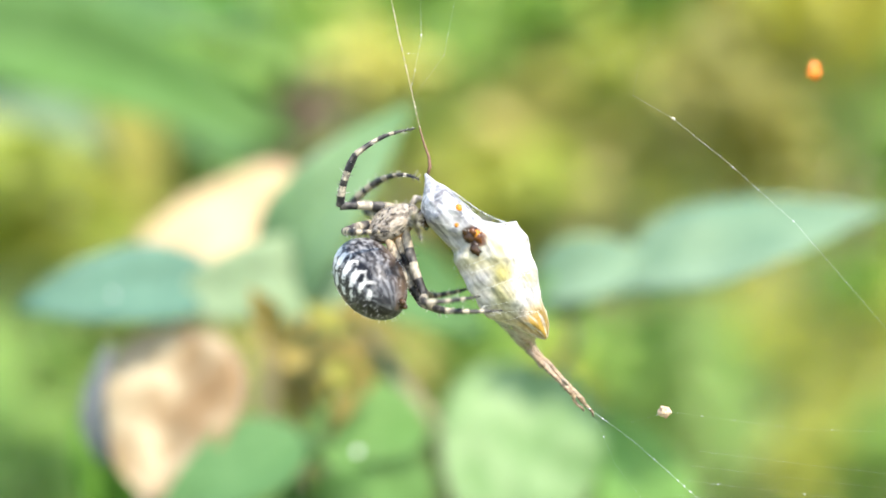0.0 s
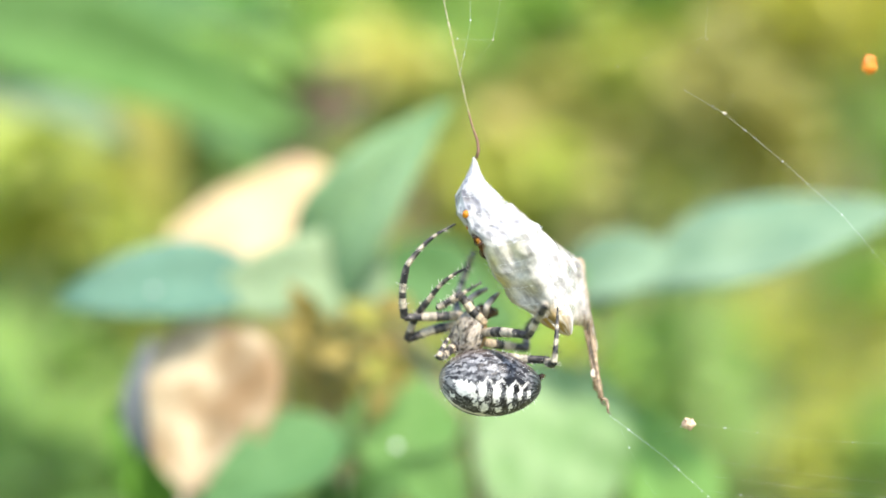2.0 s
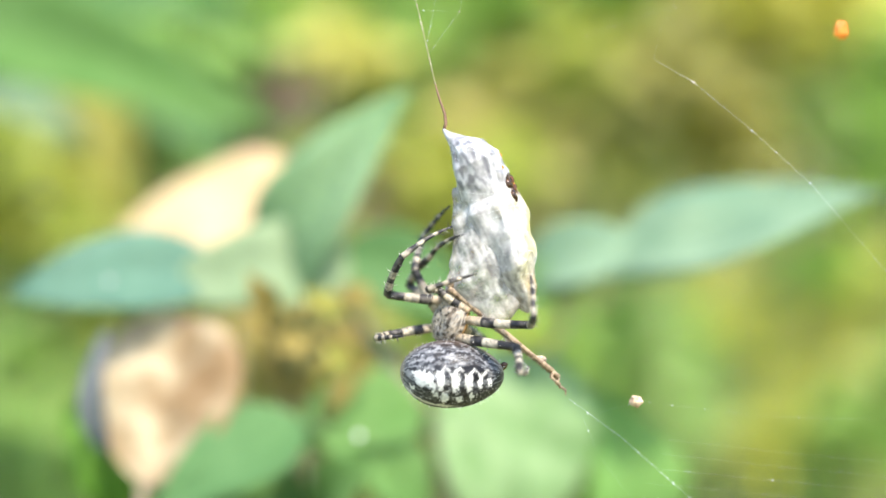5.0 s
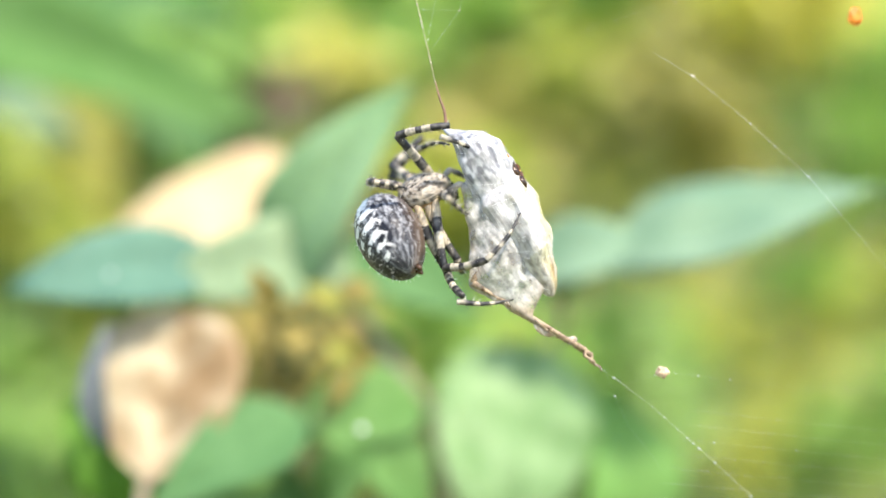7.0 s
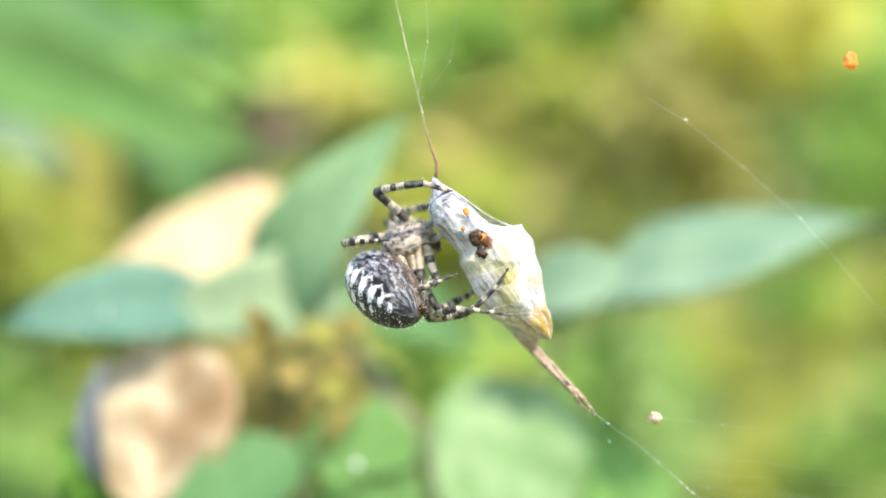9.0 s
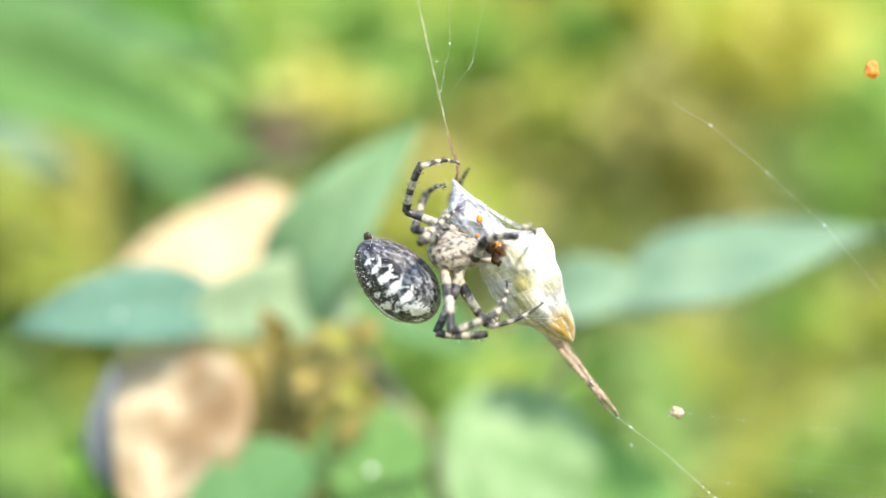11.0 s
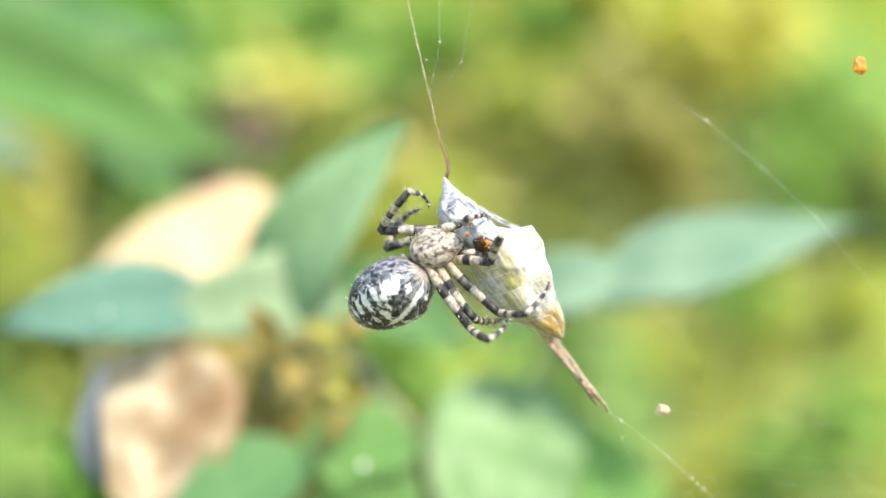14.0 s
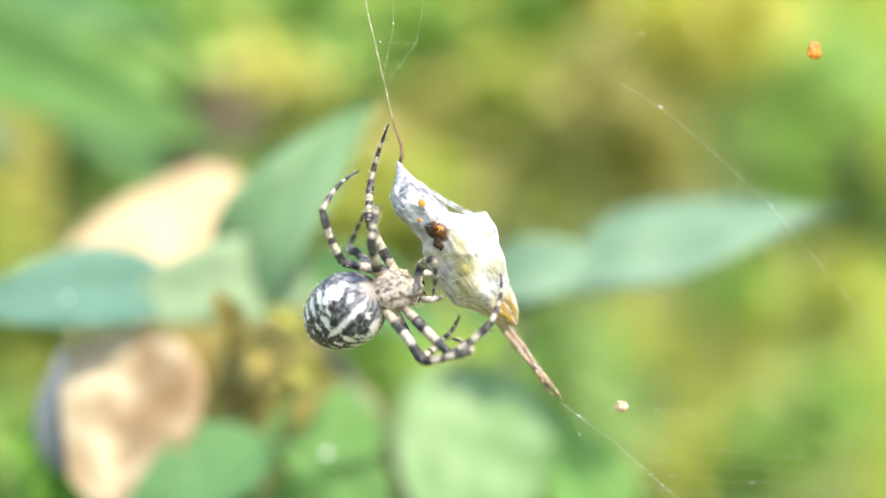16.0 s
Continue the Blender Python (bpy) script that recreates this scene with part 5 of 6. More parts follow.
    stances = [  # seconds, front body, its heading, abdomen, its front, its back
        (0, (-0.00018, 0.1105, 0.49940), (0.8, 0.5, -0.1), (-0.00228, 0.109, 0.49379), (-0.4, 0.45, -0.6), (-0.5, -0.65, 0.5)),
        (0.5, (0.00009, 0.1105, 0.49989), (0.8, 0.5, -0.1), (-0.00344, 0.109, 0.49493), (-0.3, 0.5, -0.65), (-0.65, -0.5, 0.5)),
        (1, (0.00078, 0.1105, 0.50281), (0.8, 0.4, -0.2), (-0.00257, 0.109, 0.4995), (-0.3, 0.6, -0.5), (-0.7, -0.3, 0.6)),
        (1.5, (-0.00133, 0.1105, 0.49997), (0.6, 0.5, -0.4), (0.00056, 0.109, 0.49547), (-0.7, 0.05, -0.2), (0.05, -0.3, 0.95)),
        (2, (0.00183, 0.1105, 0.48811), (0.3, 0.9, 0), (0.00393, 0.109, 0.48331), (-1, 0.1, 0.1), (0, -0.92, 0.4)),
        (2.5, (0.00235, 0.1105, 0.48912), (0.4, 0.9, 0), (0.00202, 0.109, 0.48346), (-0.9, 0.15, 0.1), (-0.1, -0.7, 0.6)),
        (3, (0.00296, 0.1105, 0.49116), (0.4, 0.8, -0.2), (0.0043, 0.109, 0.48667), (-0.93, -0.2, 0), (0.15, -0.9, 0.4)),
        (3.5, (-0.00076, 0.1105, 0.49466), (0.5, 0.7, -0.2), (-0.00111, 0.109, 0.48931), (-0.95, 0.1, 0), (0, -0.9, 0.4)),
        (4, (0.00128, 0.1105, 0.49816), (0.6, 0.6, -0.3), (0.00127, 0.109, 0.49345), (-0.93, 0, 0.1), (0.1, -0.85, 0.5)),
        (4.5, (0.00211, 0.1105, 0.48865), (0.3, 0.9, 0), (0.00469, 0.109, 0.48445), (-0.97, -0.1, 0.1), (0, -0.9, 0.45)),
        (5, (0.00380, 0.1105, 0.48793), (0.4, 0.9, 0), (0.00377, 0.109, 0.48261), (-0.95, 0.05, 0), (0, -0.9, 0.45)),
        (5.2, (0.00298, 0.1105, 0.48736), (0.4, 0.9, 0), (0.00402, 0.109, 0.48187), (-0.95, 0.1, 0), (0, -0.9, 0.45)),
        (7.3, (-0.00026, 0.1105, 0.50102), (0.9, 0.3, -0.1), (-0.00379, 0.109, 0.49631), (-0.25, 0.6, -0.6), (-0.85, -0.4, 0.15)),
        (7.5, (-0.00047, 0.1105, 0.50146), (0.9, 0.3, -0.1), (-0.00348, 0.109, 0.49583), (-0.25, 0.6, -0.6), (-0.85, -0.4, 0.15)),
        (8, (-0.00013, 0.1105, 0.50090), (0.9, 0.3, -0.1), (-0.00319, 0.109, 0.49566), (-0.25, 0.55, -0.6), (-0.85, -0.4, 0.15)),
        (8.5, (-0.00105, 0.1105, 0.50016), (0.9, 0.3, -0.1), (-0.00411, 0.109, 0.49475), (-0.3, 0.5, -0.65), (-0.8, -0.4, 0.2)),
        (9, (-0.00102, 0.1105, 0.49863), (0.9, 0.3, -0.1), (-0.00323, 0.109, 0.49362), (-0.5, 0.45, -0.6), (-0.72, -0.58, 0.12)),
        (9.2, (-0.00103, 0.1105, 0.49794), (0.9, 0.3, -0.1), (-0.00389, 0.109, 0.49322), (-0.5, 0.45, -0.6), (-0.72, -0.58, 0.12)),
        (10.2, (-0.0008, 0.1085, 0.49767), (0.9, 0.2, -0.1), (-0.00482, 0.109, 0.49397), (0.4, -0.2, -0.9), (-0.6, -0.7, 0.2)),
        (11.3, (0.00081, 0.1064, 0.49747), (0.9, 0.1, -0.2), (-0.00515, 0.109, 0.49518), (0.72, -0.68, 0.1), (-0.65, -0.65, 0.36)),
        (11.5, (-0.00131, 0.1064, 0.49705), (0.9, 0.1, -0.2), (-0.00688, 0.109, 0.49549), (0.72, -0.68, 0.1), (-0.65, -0.65, 0.36)),
        (12, (-0.00005, 0.1064, 0.49694), (0.9, 0.1, -0.2), (-0.00598, 0.109, 0.49537), (0.72, -0.68, 0.1), (-0.65, -0.65, 0.36)),
        (12.5, (-0.00049, 0.1064, 0.49639), (0.9, 0.1, -0.2), (-0.00515, 0.109, 0.49372), (0.85, -0.45, 0.1), (-0.45, -0.8, 0.4)),
        (13, (-0.00154, 0.1064, 0.49626), (0.9, 0.1, -0.2), (-0.00653, 0.109, 0.49307), (0.85, -0.2, 0.3), (0, -0.75, 0.66)),
        (13.5, (-0.00070, 0.1064, 0.49667), (0.9, 0.1, -0.2), (-0.00597, 0.109, 0.49291), (0.8, 0.35, 0.35), (0.3, -0.5, 0.7)),
        (14, (-0.00180, 0.1064, 0.49772), (0.9, 0.2, -0.2), (-0.00623, 0.109, 0.49318), (0.55, 0.4, 0.6), (0.3, -0.45, 0.7)),
        (14.5, (-0.00261, 0.1064, 0.49717), (0.9, 0.2, -0.2), (-0.00703, 0.109, 0.49322), (0.6, 0.4, 0.55), (0.25, -0.4, 0.75)),
        (15, (-0.00133, 0.1064, 0.49591), (0.9, 0.2, -0.2), (-0.00618, 0.109, 0.49342), (0.58, 0.38, 0.6), (0.2, -0.4, 0.75)),
        (15.5, (-0.00284, 0.1064, 0.49331), (0.9, 0.1, -0.1), (-0.00756, 0.109, 0.49125), (0.5, 0.42, 0.6), (-0.3, -0.6, 0.55)),
        (16, (-0.00123, 0.1064, 0.49216), (0.9, 0.1, -0.1), (-0.0061, 0.109, 0.49004), (0.48, 0.42, 0.65), (-0.4, -0.6, 0.5)),
    ]
    steps, tail, hips = [], [], {}
    for t, p, ahead, c, front, back in stances:
        m = Matrix.Translation(p) @ basis(seen(ahead), seen((-0.3, 0.2, 0.9) if t > 9.5 else (-0.55, 0.5, 0.6))).to_4x4()
        n = Matrix.Translation(c) @ basis(seen(front), seen(back)).to_4x4()
        steps.append((t, m))
        tail.append((t, m.inverted() @ n))
        hips[t] = m
    walk(body, eased(steps))
    walk(abdomen, eased(tail))
    stances_of_legs = [  # hip, near or far side, then seconds, knee, toe and where the shin's end points
        (0, -1, [
            [(0, (-0.00540, 0.109, 0.50102), (0.00188, 0.11, 0.50876), (-0.00340, 0.1095, 0.50663)), (0.5, (-0.00499, 0.109, 0.50265), (0.00147, 0.11, 0.50993), (-0.00327, 0.1095, 0.50846)), (1, (-0.00474, 0.109, 0.50517), (0.00097, 0.11, 0.51053), (-0.00242, 0.1095, 0.51013)), (1.5, (-0.00463, 0.109, 0.50218), (0.00106, 0.11, 0.51056), (-0.00324, 0.1095, 0.50813)), (2, (-0.00466, 0.109, 0.48961), (0.00037, 0.11, 0.49915), (-0.00403, 0.1095, 0.49582)), (2.5, (0.00004, 0.109, 0.49291), (0.0037, 0.11, 0.50171)), (3, (-0.00302, 0.109, 0.49123), (0.00006, 0.11, 0.50084), (-0.00360, 0.1095, 0.49601)), (3.5, (-0.00595, 0.109, 0.49697), (0.00098, 0.11, 0.50435)), (4, (-0.00491, 0.109, 0.49957), (0.00265, 0.11, 0.50435), (-0.00226, 0.1095, 0.50338)), (4.5, (-0.00279, 0.109, 0.49379), (0.00012, 0.11, 0.50444))],
            [(5, (-0.00263, 0.109, 0.49032), (0.00407, 0.11, 0.49728), (-0.00118, 0.1095, 0.49421)), (5.2, (0.00071, 0.109, 0.49057), (0.00441, 0.11, 0.49895)), (7.3, (-0.00367, 0.109, 0.50539), (0.00638, 0.11, 0.50339)), (7.5, (-0.00333, 0.109, 0.50475), (0.00690, 0.11, 0.50265), (0.00155, 0.1095, 0.50617)), (8, (-0.00369, 0.109, 0.50405), (0.00662, 0.11, 0.50387), (0.00143, 0.1095, 0.50599)), (8.5, (-0.00374, 0.109, 0.50407), (0.00554, 0.11, 0.50341), (0.00105, 0.1095, 0.50599)), (9, (-0.00397, 0.109, 0.50314), (0.00518, 0.11, 0.50243), (-0.00084, 0.1095, 0.50413)), (9.2, (-0.00474, 0.109, 0.50267), (0.00466, 0.11, 0.50153)), (11.3, (-0.00556, 0.109, 0.50192), (0.00132, 0.11, 0.50688)), (11.5, (-0.00728, 0.109, 0.50187), (0.00060, 0.11, 0.50722), (-0.00422, 0.1095, 0.50526))],
            [(12, (-0.00662, 0.109, 0.50031), (-0.00838, 0.11, 0.50439), (-0.00772, 0.1095, 0.50245)), (12.5, (-0.00646, 0.109, 0.50203), (-0.00220, 0.11, 0.50651), (-0.00561, 0.1095, 0.50487)), (13, (-0.00921, 0.109, 0.49976), (-0.00356, 0.11, 0.50493), (-0.00754, 0.1095, 0.50300)), (13.5, (-0.00900, 0.109, 0.49851), (-0.00217, 0.11, 0.50217), (-0.00713, 0.1095, 0.50212)), (14, (-0.00946, 0.109, 0.49940), (-0.00212, 0.11, 0.50183), (-0.00615, 0.1095, 0.50236)), (14.5, (-0.00957, 0.109, 0.49918), (-0.00221, 0.11, 0.50505), (-0.00731, 0.1095, 0.50350)), (15, (-0.00876, 0.109, 0.49989), (-0.00083, 0.11, 0.50518), (-0.00609, 0.1095, 0.50340)), (15.5, (-0.00833, 0.109, 0.49874), (-0.00097, 0.11, 0.50525)), (16, (-0.00904, 0.109, 0.49541), (-0.00457, 0.11, 0.50398), (-0.00809, 0.1095, 0.50080))],
        ]),
        (1, 1, [
            [(0, (-0.00440, 0.1115, 0.50139), (0.00233, 0.1085, 0.50364), (-0.00063, 0.11, 0.50416)), (0.5, (-0.00370, 0.1115, 0.50348), (0.00656, 0.1085, 0.50537), (0.00149, 0.11, 0.50644)), (1, (-0.00347, 0.1115, 0.50570), (0.00314, 0.1085, 0.50782), (-0.00226, 0.11, 0.50767)), (1.5, (-0.00226, 0.1115, 0.50078), (0.00375, 0.1085, 0.50510), (0.00061, 0.11, 0.50277)), (2, (-0.00485, 0.1115, 0.48716), (0.00185, 0.1085, 0.49493), (-0.00421, 0.11, 0.49370)), (2.5, (-0.00256, 0.1115, 0.49335), (0.0048, 0.1085, 0.49746)), (3, (-0.00507, 0.1115, 0.49022), (-0.00471, 0.1085, 0.49966), (-0.00605, 0.11, 0.49486)), (3.5, (-0.00566, 0.1115, 0.49725), (-0.00046, 0.1085, 0.5023)), (4, (-0.00228, 0.1115, 0.50048), (0.00313, 0.1085, 0.50352), (0.00026, 0.11, 0.50194)), (4.5, (-0.0047, 0.1115, 0.49172), (0.0001, 0.1085, 0.49852))],
            [(5, (-0.00004, 0.1115, 0.49073), (0.00494, 0.1085, 0.49639), (0.00052, 0.11, 0.49549)), (5.2, (-0.00126, 0.1115, 0.49045), (0.006, 0.1085, 0.49669)), (7.3, (-0.00298, 0.1115, 0.5025), (0.00175, 0.1085, 0.50425)), (7.5, (-0.00171, 0.1115, 0.50325), (0.00161, 0.1085, 0.50371), (-0.00031, 0.11, 0.50400)), (8, (-0.00282, 0.1115, 0.50338), (0.00194, 0.1085, 0.50262), (-0.00084, 0.11, 0.50356)), (8.5, (-0.00305, 0.1115, 0.50194), (0.00117, 0.1085, 0.50319), (-0.00106, 0.11, 0.50272)), (9, (-0.00225, 0.1115, 0.50127), (0.00025, 0.1085, 0.50197), (-0.00141, 0.11, 0.50188)), (9.2, (-0.00376, 0.1115, 0.50085), (-0.00026, 0.1085, 0.50142)), (11.3, (-0.00257, 0.1115, 0.49949), (-0.00024, 0.1085, 0.50389)), (11.5, (-0.00368, 0.1115, 0.50007), (-0.00187, 0.1085, 0.50316), (-0.00322, 0.11, 0.50169))],
            [(12, (-0.00569, 0.1115, 0.50141), (-0.00038, 0.1085, 0.50577), (-0.00320, 0.11, 0.50475)), (12.5, (-0.00414, 0.1115, 0.49811), (-0.00327, 0.1085, 0.50364)), (13, (-0.00479, 0.1115, 0.49852), (-0.00195, 0.1085, 0.50074), (-0.00384, 0.11, 0.49947)), (13.5, (-0.00492, 0.1115, 0.49840), (-0.00023, 0.1085, 0.50103), (-0.00405, 0.11, 0.49978)), (14, (-0.00604, 0.1115, 0.49786), (-0.00340, 0.1085, 0.50152), (-0.00487, 0.11, 0.50046)), (14.5, (-0.00571, 0.1115, 0.49863), (-0.00249, 0.1085, 0.50137)), (15, (-0.00525, 0.1115, 0.49822), (-0.00201, 0.1085, 0.50117), (-0.00462, 0.11, 0.50030)), (15.5, (-0.00388, 0.1115, 0.49685), (-0.00291, 0.1085, 0.5012)), (16, (-0.00371, 0.1115, 0.49881), (-0.00175, 0.1085, 0.50845), (-0.00322, 0.11, 0.50383))],
        ]),
        (2, 1, [
            [(0, (-0.00305, 0.1125, 0.50056), (0.00214, 0.112, 0.50000), (-0.00074, 0.1123, 0.50074)), (0.5, (-0.00291, 0.1125, 0.50150), (0.00230, 0.112, 0.50152), (-0.00059, 0.1123, 0.50197)), (1, (0.00259, 0.1125, 0.50578), (0.01272, 0.112, 0.50534), (0.00723, 0.1123, 0.50602)), (1.5, (-0.00054, 0.1125, 0.50166), (0.00398, 0.112, 0.50282), (0.00120, 0.1123, 0.50236)), (2, (0.00057, 0.1125, 0.49054), (0.00227, 0.112, 0.49598), (0.00113, 0.1123, 0.49289)), (2.5, (-0.00201, 0.1125, 0.49506), (0.00525, 0.112, 0.49569)), (3, (0.00187, 0.1125, 0.49308), (0.00370, 0.112, 0.49311), (0.00273, 0.1123, 0.49368)), (3.5, (-0.00483, 0.1125, 0.49491), (0.00274, 0.112, 0.49694)), (4, (-0.00286, 0.1125, 0.50138), (-0.00167, 0.112, 0.50737), (-0.00342, 0.1123, 0.50367)), (4.5, (0.0042, 0.1125, 0.48964), (0.00646, 0.112, 0.49714))],
            [(5, (0.00014, 0.1125, 0.49269), (0.00371, 0.112, 0.49930), (0.00072, 0.1123, 0.49557)), (5.2, (0.00133, 0.1125, 0.49153), (0.00593, 0.112, 0.49526)), (7.3, (-0.00297, 0.1125, 0.50258), (0.00164, 0.112, 0.50458)), (7.5, (-0.00291, 0.1125, 0.50222), (0.00120, 0.112, 0.50243), (-0.00111, 0.1123, 0.50273)), (8, (-0.00282, 0.1125, 0.50231), (0.00154, 0.112, 0.50317)), (8.5, (-0.00480, 0.1125, 0.50112), (-0.00072, 0.112, 0.50168), (-0.00305, 0.1123, 0.50169)), (9, (-0.00283, 0.1125, 0.50044), (0.00124, 0.112, 0.50040), (-0.00108, 0.1123, 0.50071)), (9.2, (-0.00358, 0.1125, 0.5012), (-0.0004, 0.112, 0.50164)), (11.3, (-0.00046, 0.1125, 0.49983), (0.00299, 0.112, 0.50652)), (11.5, (-0.00005, 0.1125, 0.50409), (0.00166, 0.112, 0.50653), (0.00069, 0.1123, 0.50537))],
            [(12, (-0.00271, 0.1125, 0.49955), (-0.00094, 0.112, 0.50328), (-0.00220, 0.1123, 0.50127)), (12.5, (-0.00349, 0.1125, 0.49990), (-0.00392, 0.112, 0.50363), (-0.00397, 0.1123, 0.50191)), (13, (-0.00533, 0.1125, 0.49709), (-0.00397, 0.112, 0.50334), (-0.00500, 0.1123, 0.49998)), (13.5, (-0.00445, 0.1125, 0.49698), (-0.00448, 0.112, 0.50245), (-0.00481, 0.1123, 0.49986)), (14, (-0.00481, 0.1125, 0.50007), (-0.00281, 0.112, 0.5018)), (14.5, (-0.00507, 0.1125, 0.49953), (-0.0019, 0.112, 0.50126)), (15, (-0.00489, 0.1125, 0.49886), (-0.00117, 0.112, 0.50086)), (15.5, (-0.0044, 0.1125, 0.49745), (-0.00325, 0.112, 0.50087)), (16, (-0.00464, 0.1125, 0.49579), (-0.00369, 0.112, 0.50025), (-0.00493, 0.1123, 0.49796))],
        ]),
        (3, -1, [
            [(0, (-0.00437, 0.107, 0.49862), (-0.00042, 0.1065, 0.49853), (-0.00261, 0.1067, 0.49841)), (0.5, (-0.00494, 0.107, 0.50029), (-0.00189, 0.1065, 0.50057), (-0.00382, 0.1067, 0.50002)), (1, (-0.00487, 0.107, 0.50480), (-0.00290, 0.1065, 0.50396), (-0.00403, 0.1067, 0.50507)), (1.5, (-0.00492, 0.107, 0.49882), (-0.00215, 0.1065, 0.50241), (-0.00436, 0.1067, 0.50076)), (2, (-0.00018, 0.107, 0.48664), (0.00008, 0.1065, 0.48847), (-0.00101, 0.1067, 0.48733)), (2.5, (-0.00244, 0.107, 0.49022), (0.00088, 0.1065, 0.49138)), (3, (-0.00078, 0.107, 0.48858), (0.00004, 0.1065, 0.49055), (-0.00106, 0.1067, 0.48943)), (3.5, (-0.00437, 0.107, 0.49448), (-0.00243, 0.1065, 0.49393)), (4, (-0.00008, 0.107, 0.50059), (0.00346, 0.1065, 0.50012), (0.00183, 0.1067, 0.50068)), (4.5, (-0.00113, 0.107, 0.48673), (0.00225, 0.1065, 0.48841))],
            [(5, (-0.00240, 0.107, 0.48632), (-0.00103, 0.1065, 0.48659), (-0.00294, 0.1067, 0.48635)), (5.2, (-0.00153, 0.107, 0.48603), (0.00174, 0.1065, 0.4866)), (7.3, (-0.00533, 0.107, 0.5016), (-0.00204, 0.1065, 0.50103)), (7.5, (-0.00500, 0.107, 0.50114), (-0.00125, 0.1065, 0.50123), (-0.00346, 0.1067, 0.50079)), (8, (-0.00581, 0.107, 0.50095), (-0.00260, 0.1065, 0.50110), (-0.00426, 0.1067, 0.50072)), (8.5, (-0.00685, 0.107, 0.50020), (-0.00308, 0.1065, 0.50001), (-0.00529, 0.1067, 0.49963)), (9, (-0.00720, 0.107, 0.49832), (-0.00289, 0.1065, 0.49856), (-0.00538, 0.1067, 0.49842)), (9.2, (-0.00776, 0.107, 0.49754), (-0.00364, 0.1065, 0.49863)), (11.3, (-0.00176, 0.107, 0.49878), (0.00125, 0.1065, 0.50209)), (11.5, (-0.00318, 0.107, 0.49924), (-0.00043, 0.1065, 0.50256))],
            [(12, (0.00425, 0.107, 0.49969), (0.00321, 0.1065, 0.50602), (0.00411, 0.1067, 0.50217)), (12.5, (0.00228, 0.107, 0.5008), (0.00334, 0.1065, 0.50133)), (13, (0.00045, 0.107, 0.49986), (0.00162, 0.1065, 0.50052), (0.00098, 0.1067, 0.50030)), (13.5, (0.00005, 0.107, 0.49968), (0.00122, 0.1065, 0.50132), (0.00036, 0.1067, 0.50050)), (14, (0.00178, 0.107, 0.50045), (0.00323, 0.1065, 0.50088), (0.00259, 0.1067, 0.50100)), (14.5, (-0.00206, 0.107, 0.50018), (0.00012, 0.1065, 0.50156)), (15, (-0.00151, 0.107, 0.50027), (0.00065, 0.1065, 0.50162)), (15.5, (-0.00304, 0.107, 0.49782), (-0.00088, 0.1065, 0.49833)), (16, (-0.00365, 0.107, 0.49625), (-0.00296, 0.1065, 0.50006))],
        ]),
        (5, -1, [
            [(0, (0.00298, 0.1065, 0.49229), (0.00829, 0.1058, 0.49236), (0.00559, 0.1061, 0.49195)), (0.5, (0.00296, 0.1065, 0.49279), (0.00959, 0.1058, 0.49321), (0.00607, 0.1061, 0.49229)), (1, (0.00238, 0.1065, 0.49407), (0.00894, 0.1058, 0.49688), (0.00513, 0.1061, 0.49455)), (1.5, (0.00437, 0.1065, 0.49031), (0.00881, 0.1058, 0.49777), (0.00693, 0.1061, 0.49364)), (2, (0.00671, 0.1065, 0.48851), (0.00807, 0.1058, 0.48996), (0.00723, 0.1061, 0.48910)), (2.5, (0.00533, 0.1065, 0.48753), (0.00804, 0.1058, 0.48762)), (3, (0.00891, 0.1065, 0.4862), (0.01267, 0.1058, 0.48738)), (3.5, (0.00254, 0.1065, 0.4856), (0.01023, 0.1058, 0.49172)), (4, (0.00562, 0.1065, 0.49288), (0.00857, 0.1058, 0.49398), (0.00697, 0.1061, 0.49354)), (4.5, (0.00799, 0.1065, 0.48731), (0.00847, 0.1058, 0.489))],
            [(5, (0.01075, 0.1065, 0.48768), (0.01121, 0.1058, 0.49236), (0.01098, 0.1061, 0.49016)), (5.2, (0.00693, 0.1065, 0.48465), (0.01152, 0.1058, 0.48632)), (7.3, (0.00203, 0.1065, 0.49115), (0.00873, 0.1058, 0.49829)), (7.5, (0.00267, 0.1065, 0.49122), (0.00942, 0.1058, 0.49796), (0.00597, 0.1061, 0.49394)), (8, (0.00350, 0.1065, 0.49185), (0.00816, 0.1058, 0.49943), (0.00625, 0.1061, 0.49529)), (8.5, (0.00260, 0.1065, 0.49097), (0.00683, 0.1058, 0.49694), (0.00519, 0.1061, 0.49429)), (9, (0.00125, 0.1065, 0.48963), (0.00866, 0.1058, 0.49572), (0.00506, 0.1061, 0.49160)), (9.2, (0.00076, 0.1065, 0.48875), (0.00759, 0.1058, 0.49424)), (11.3, (0.00014, 0.1065, 0.49023), (0.0092, 0.1058, 0.49437)), (11.5, (-0.00131, 0.1065, 0.49139), (0.00802, 0.1058, 0.49508), (0.00340, 0.1061, 0.49093))],
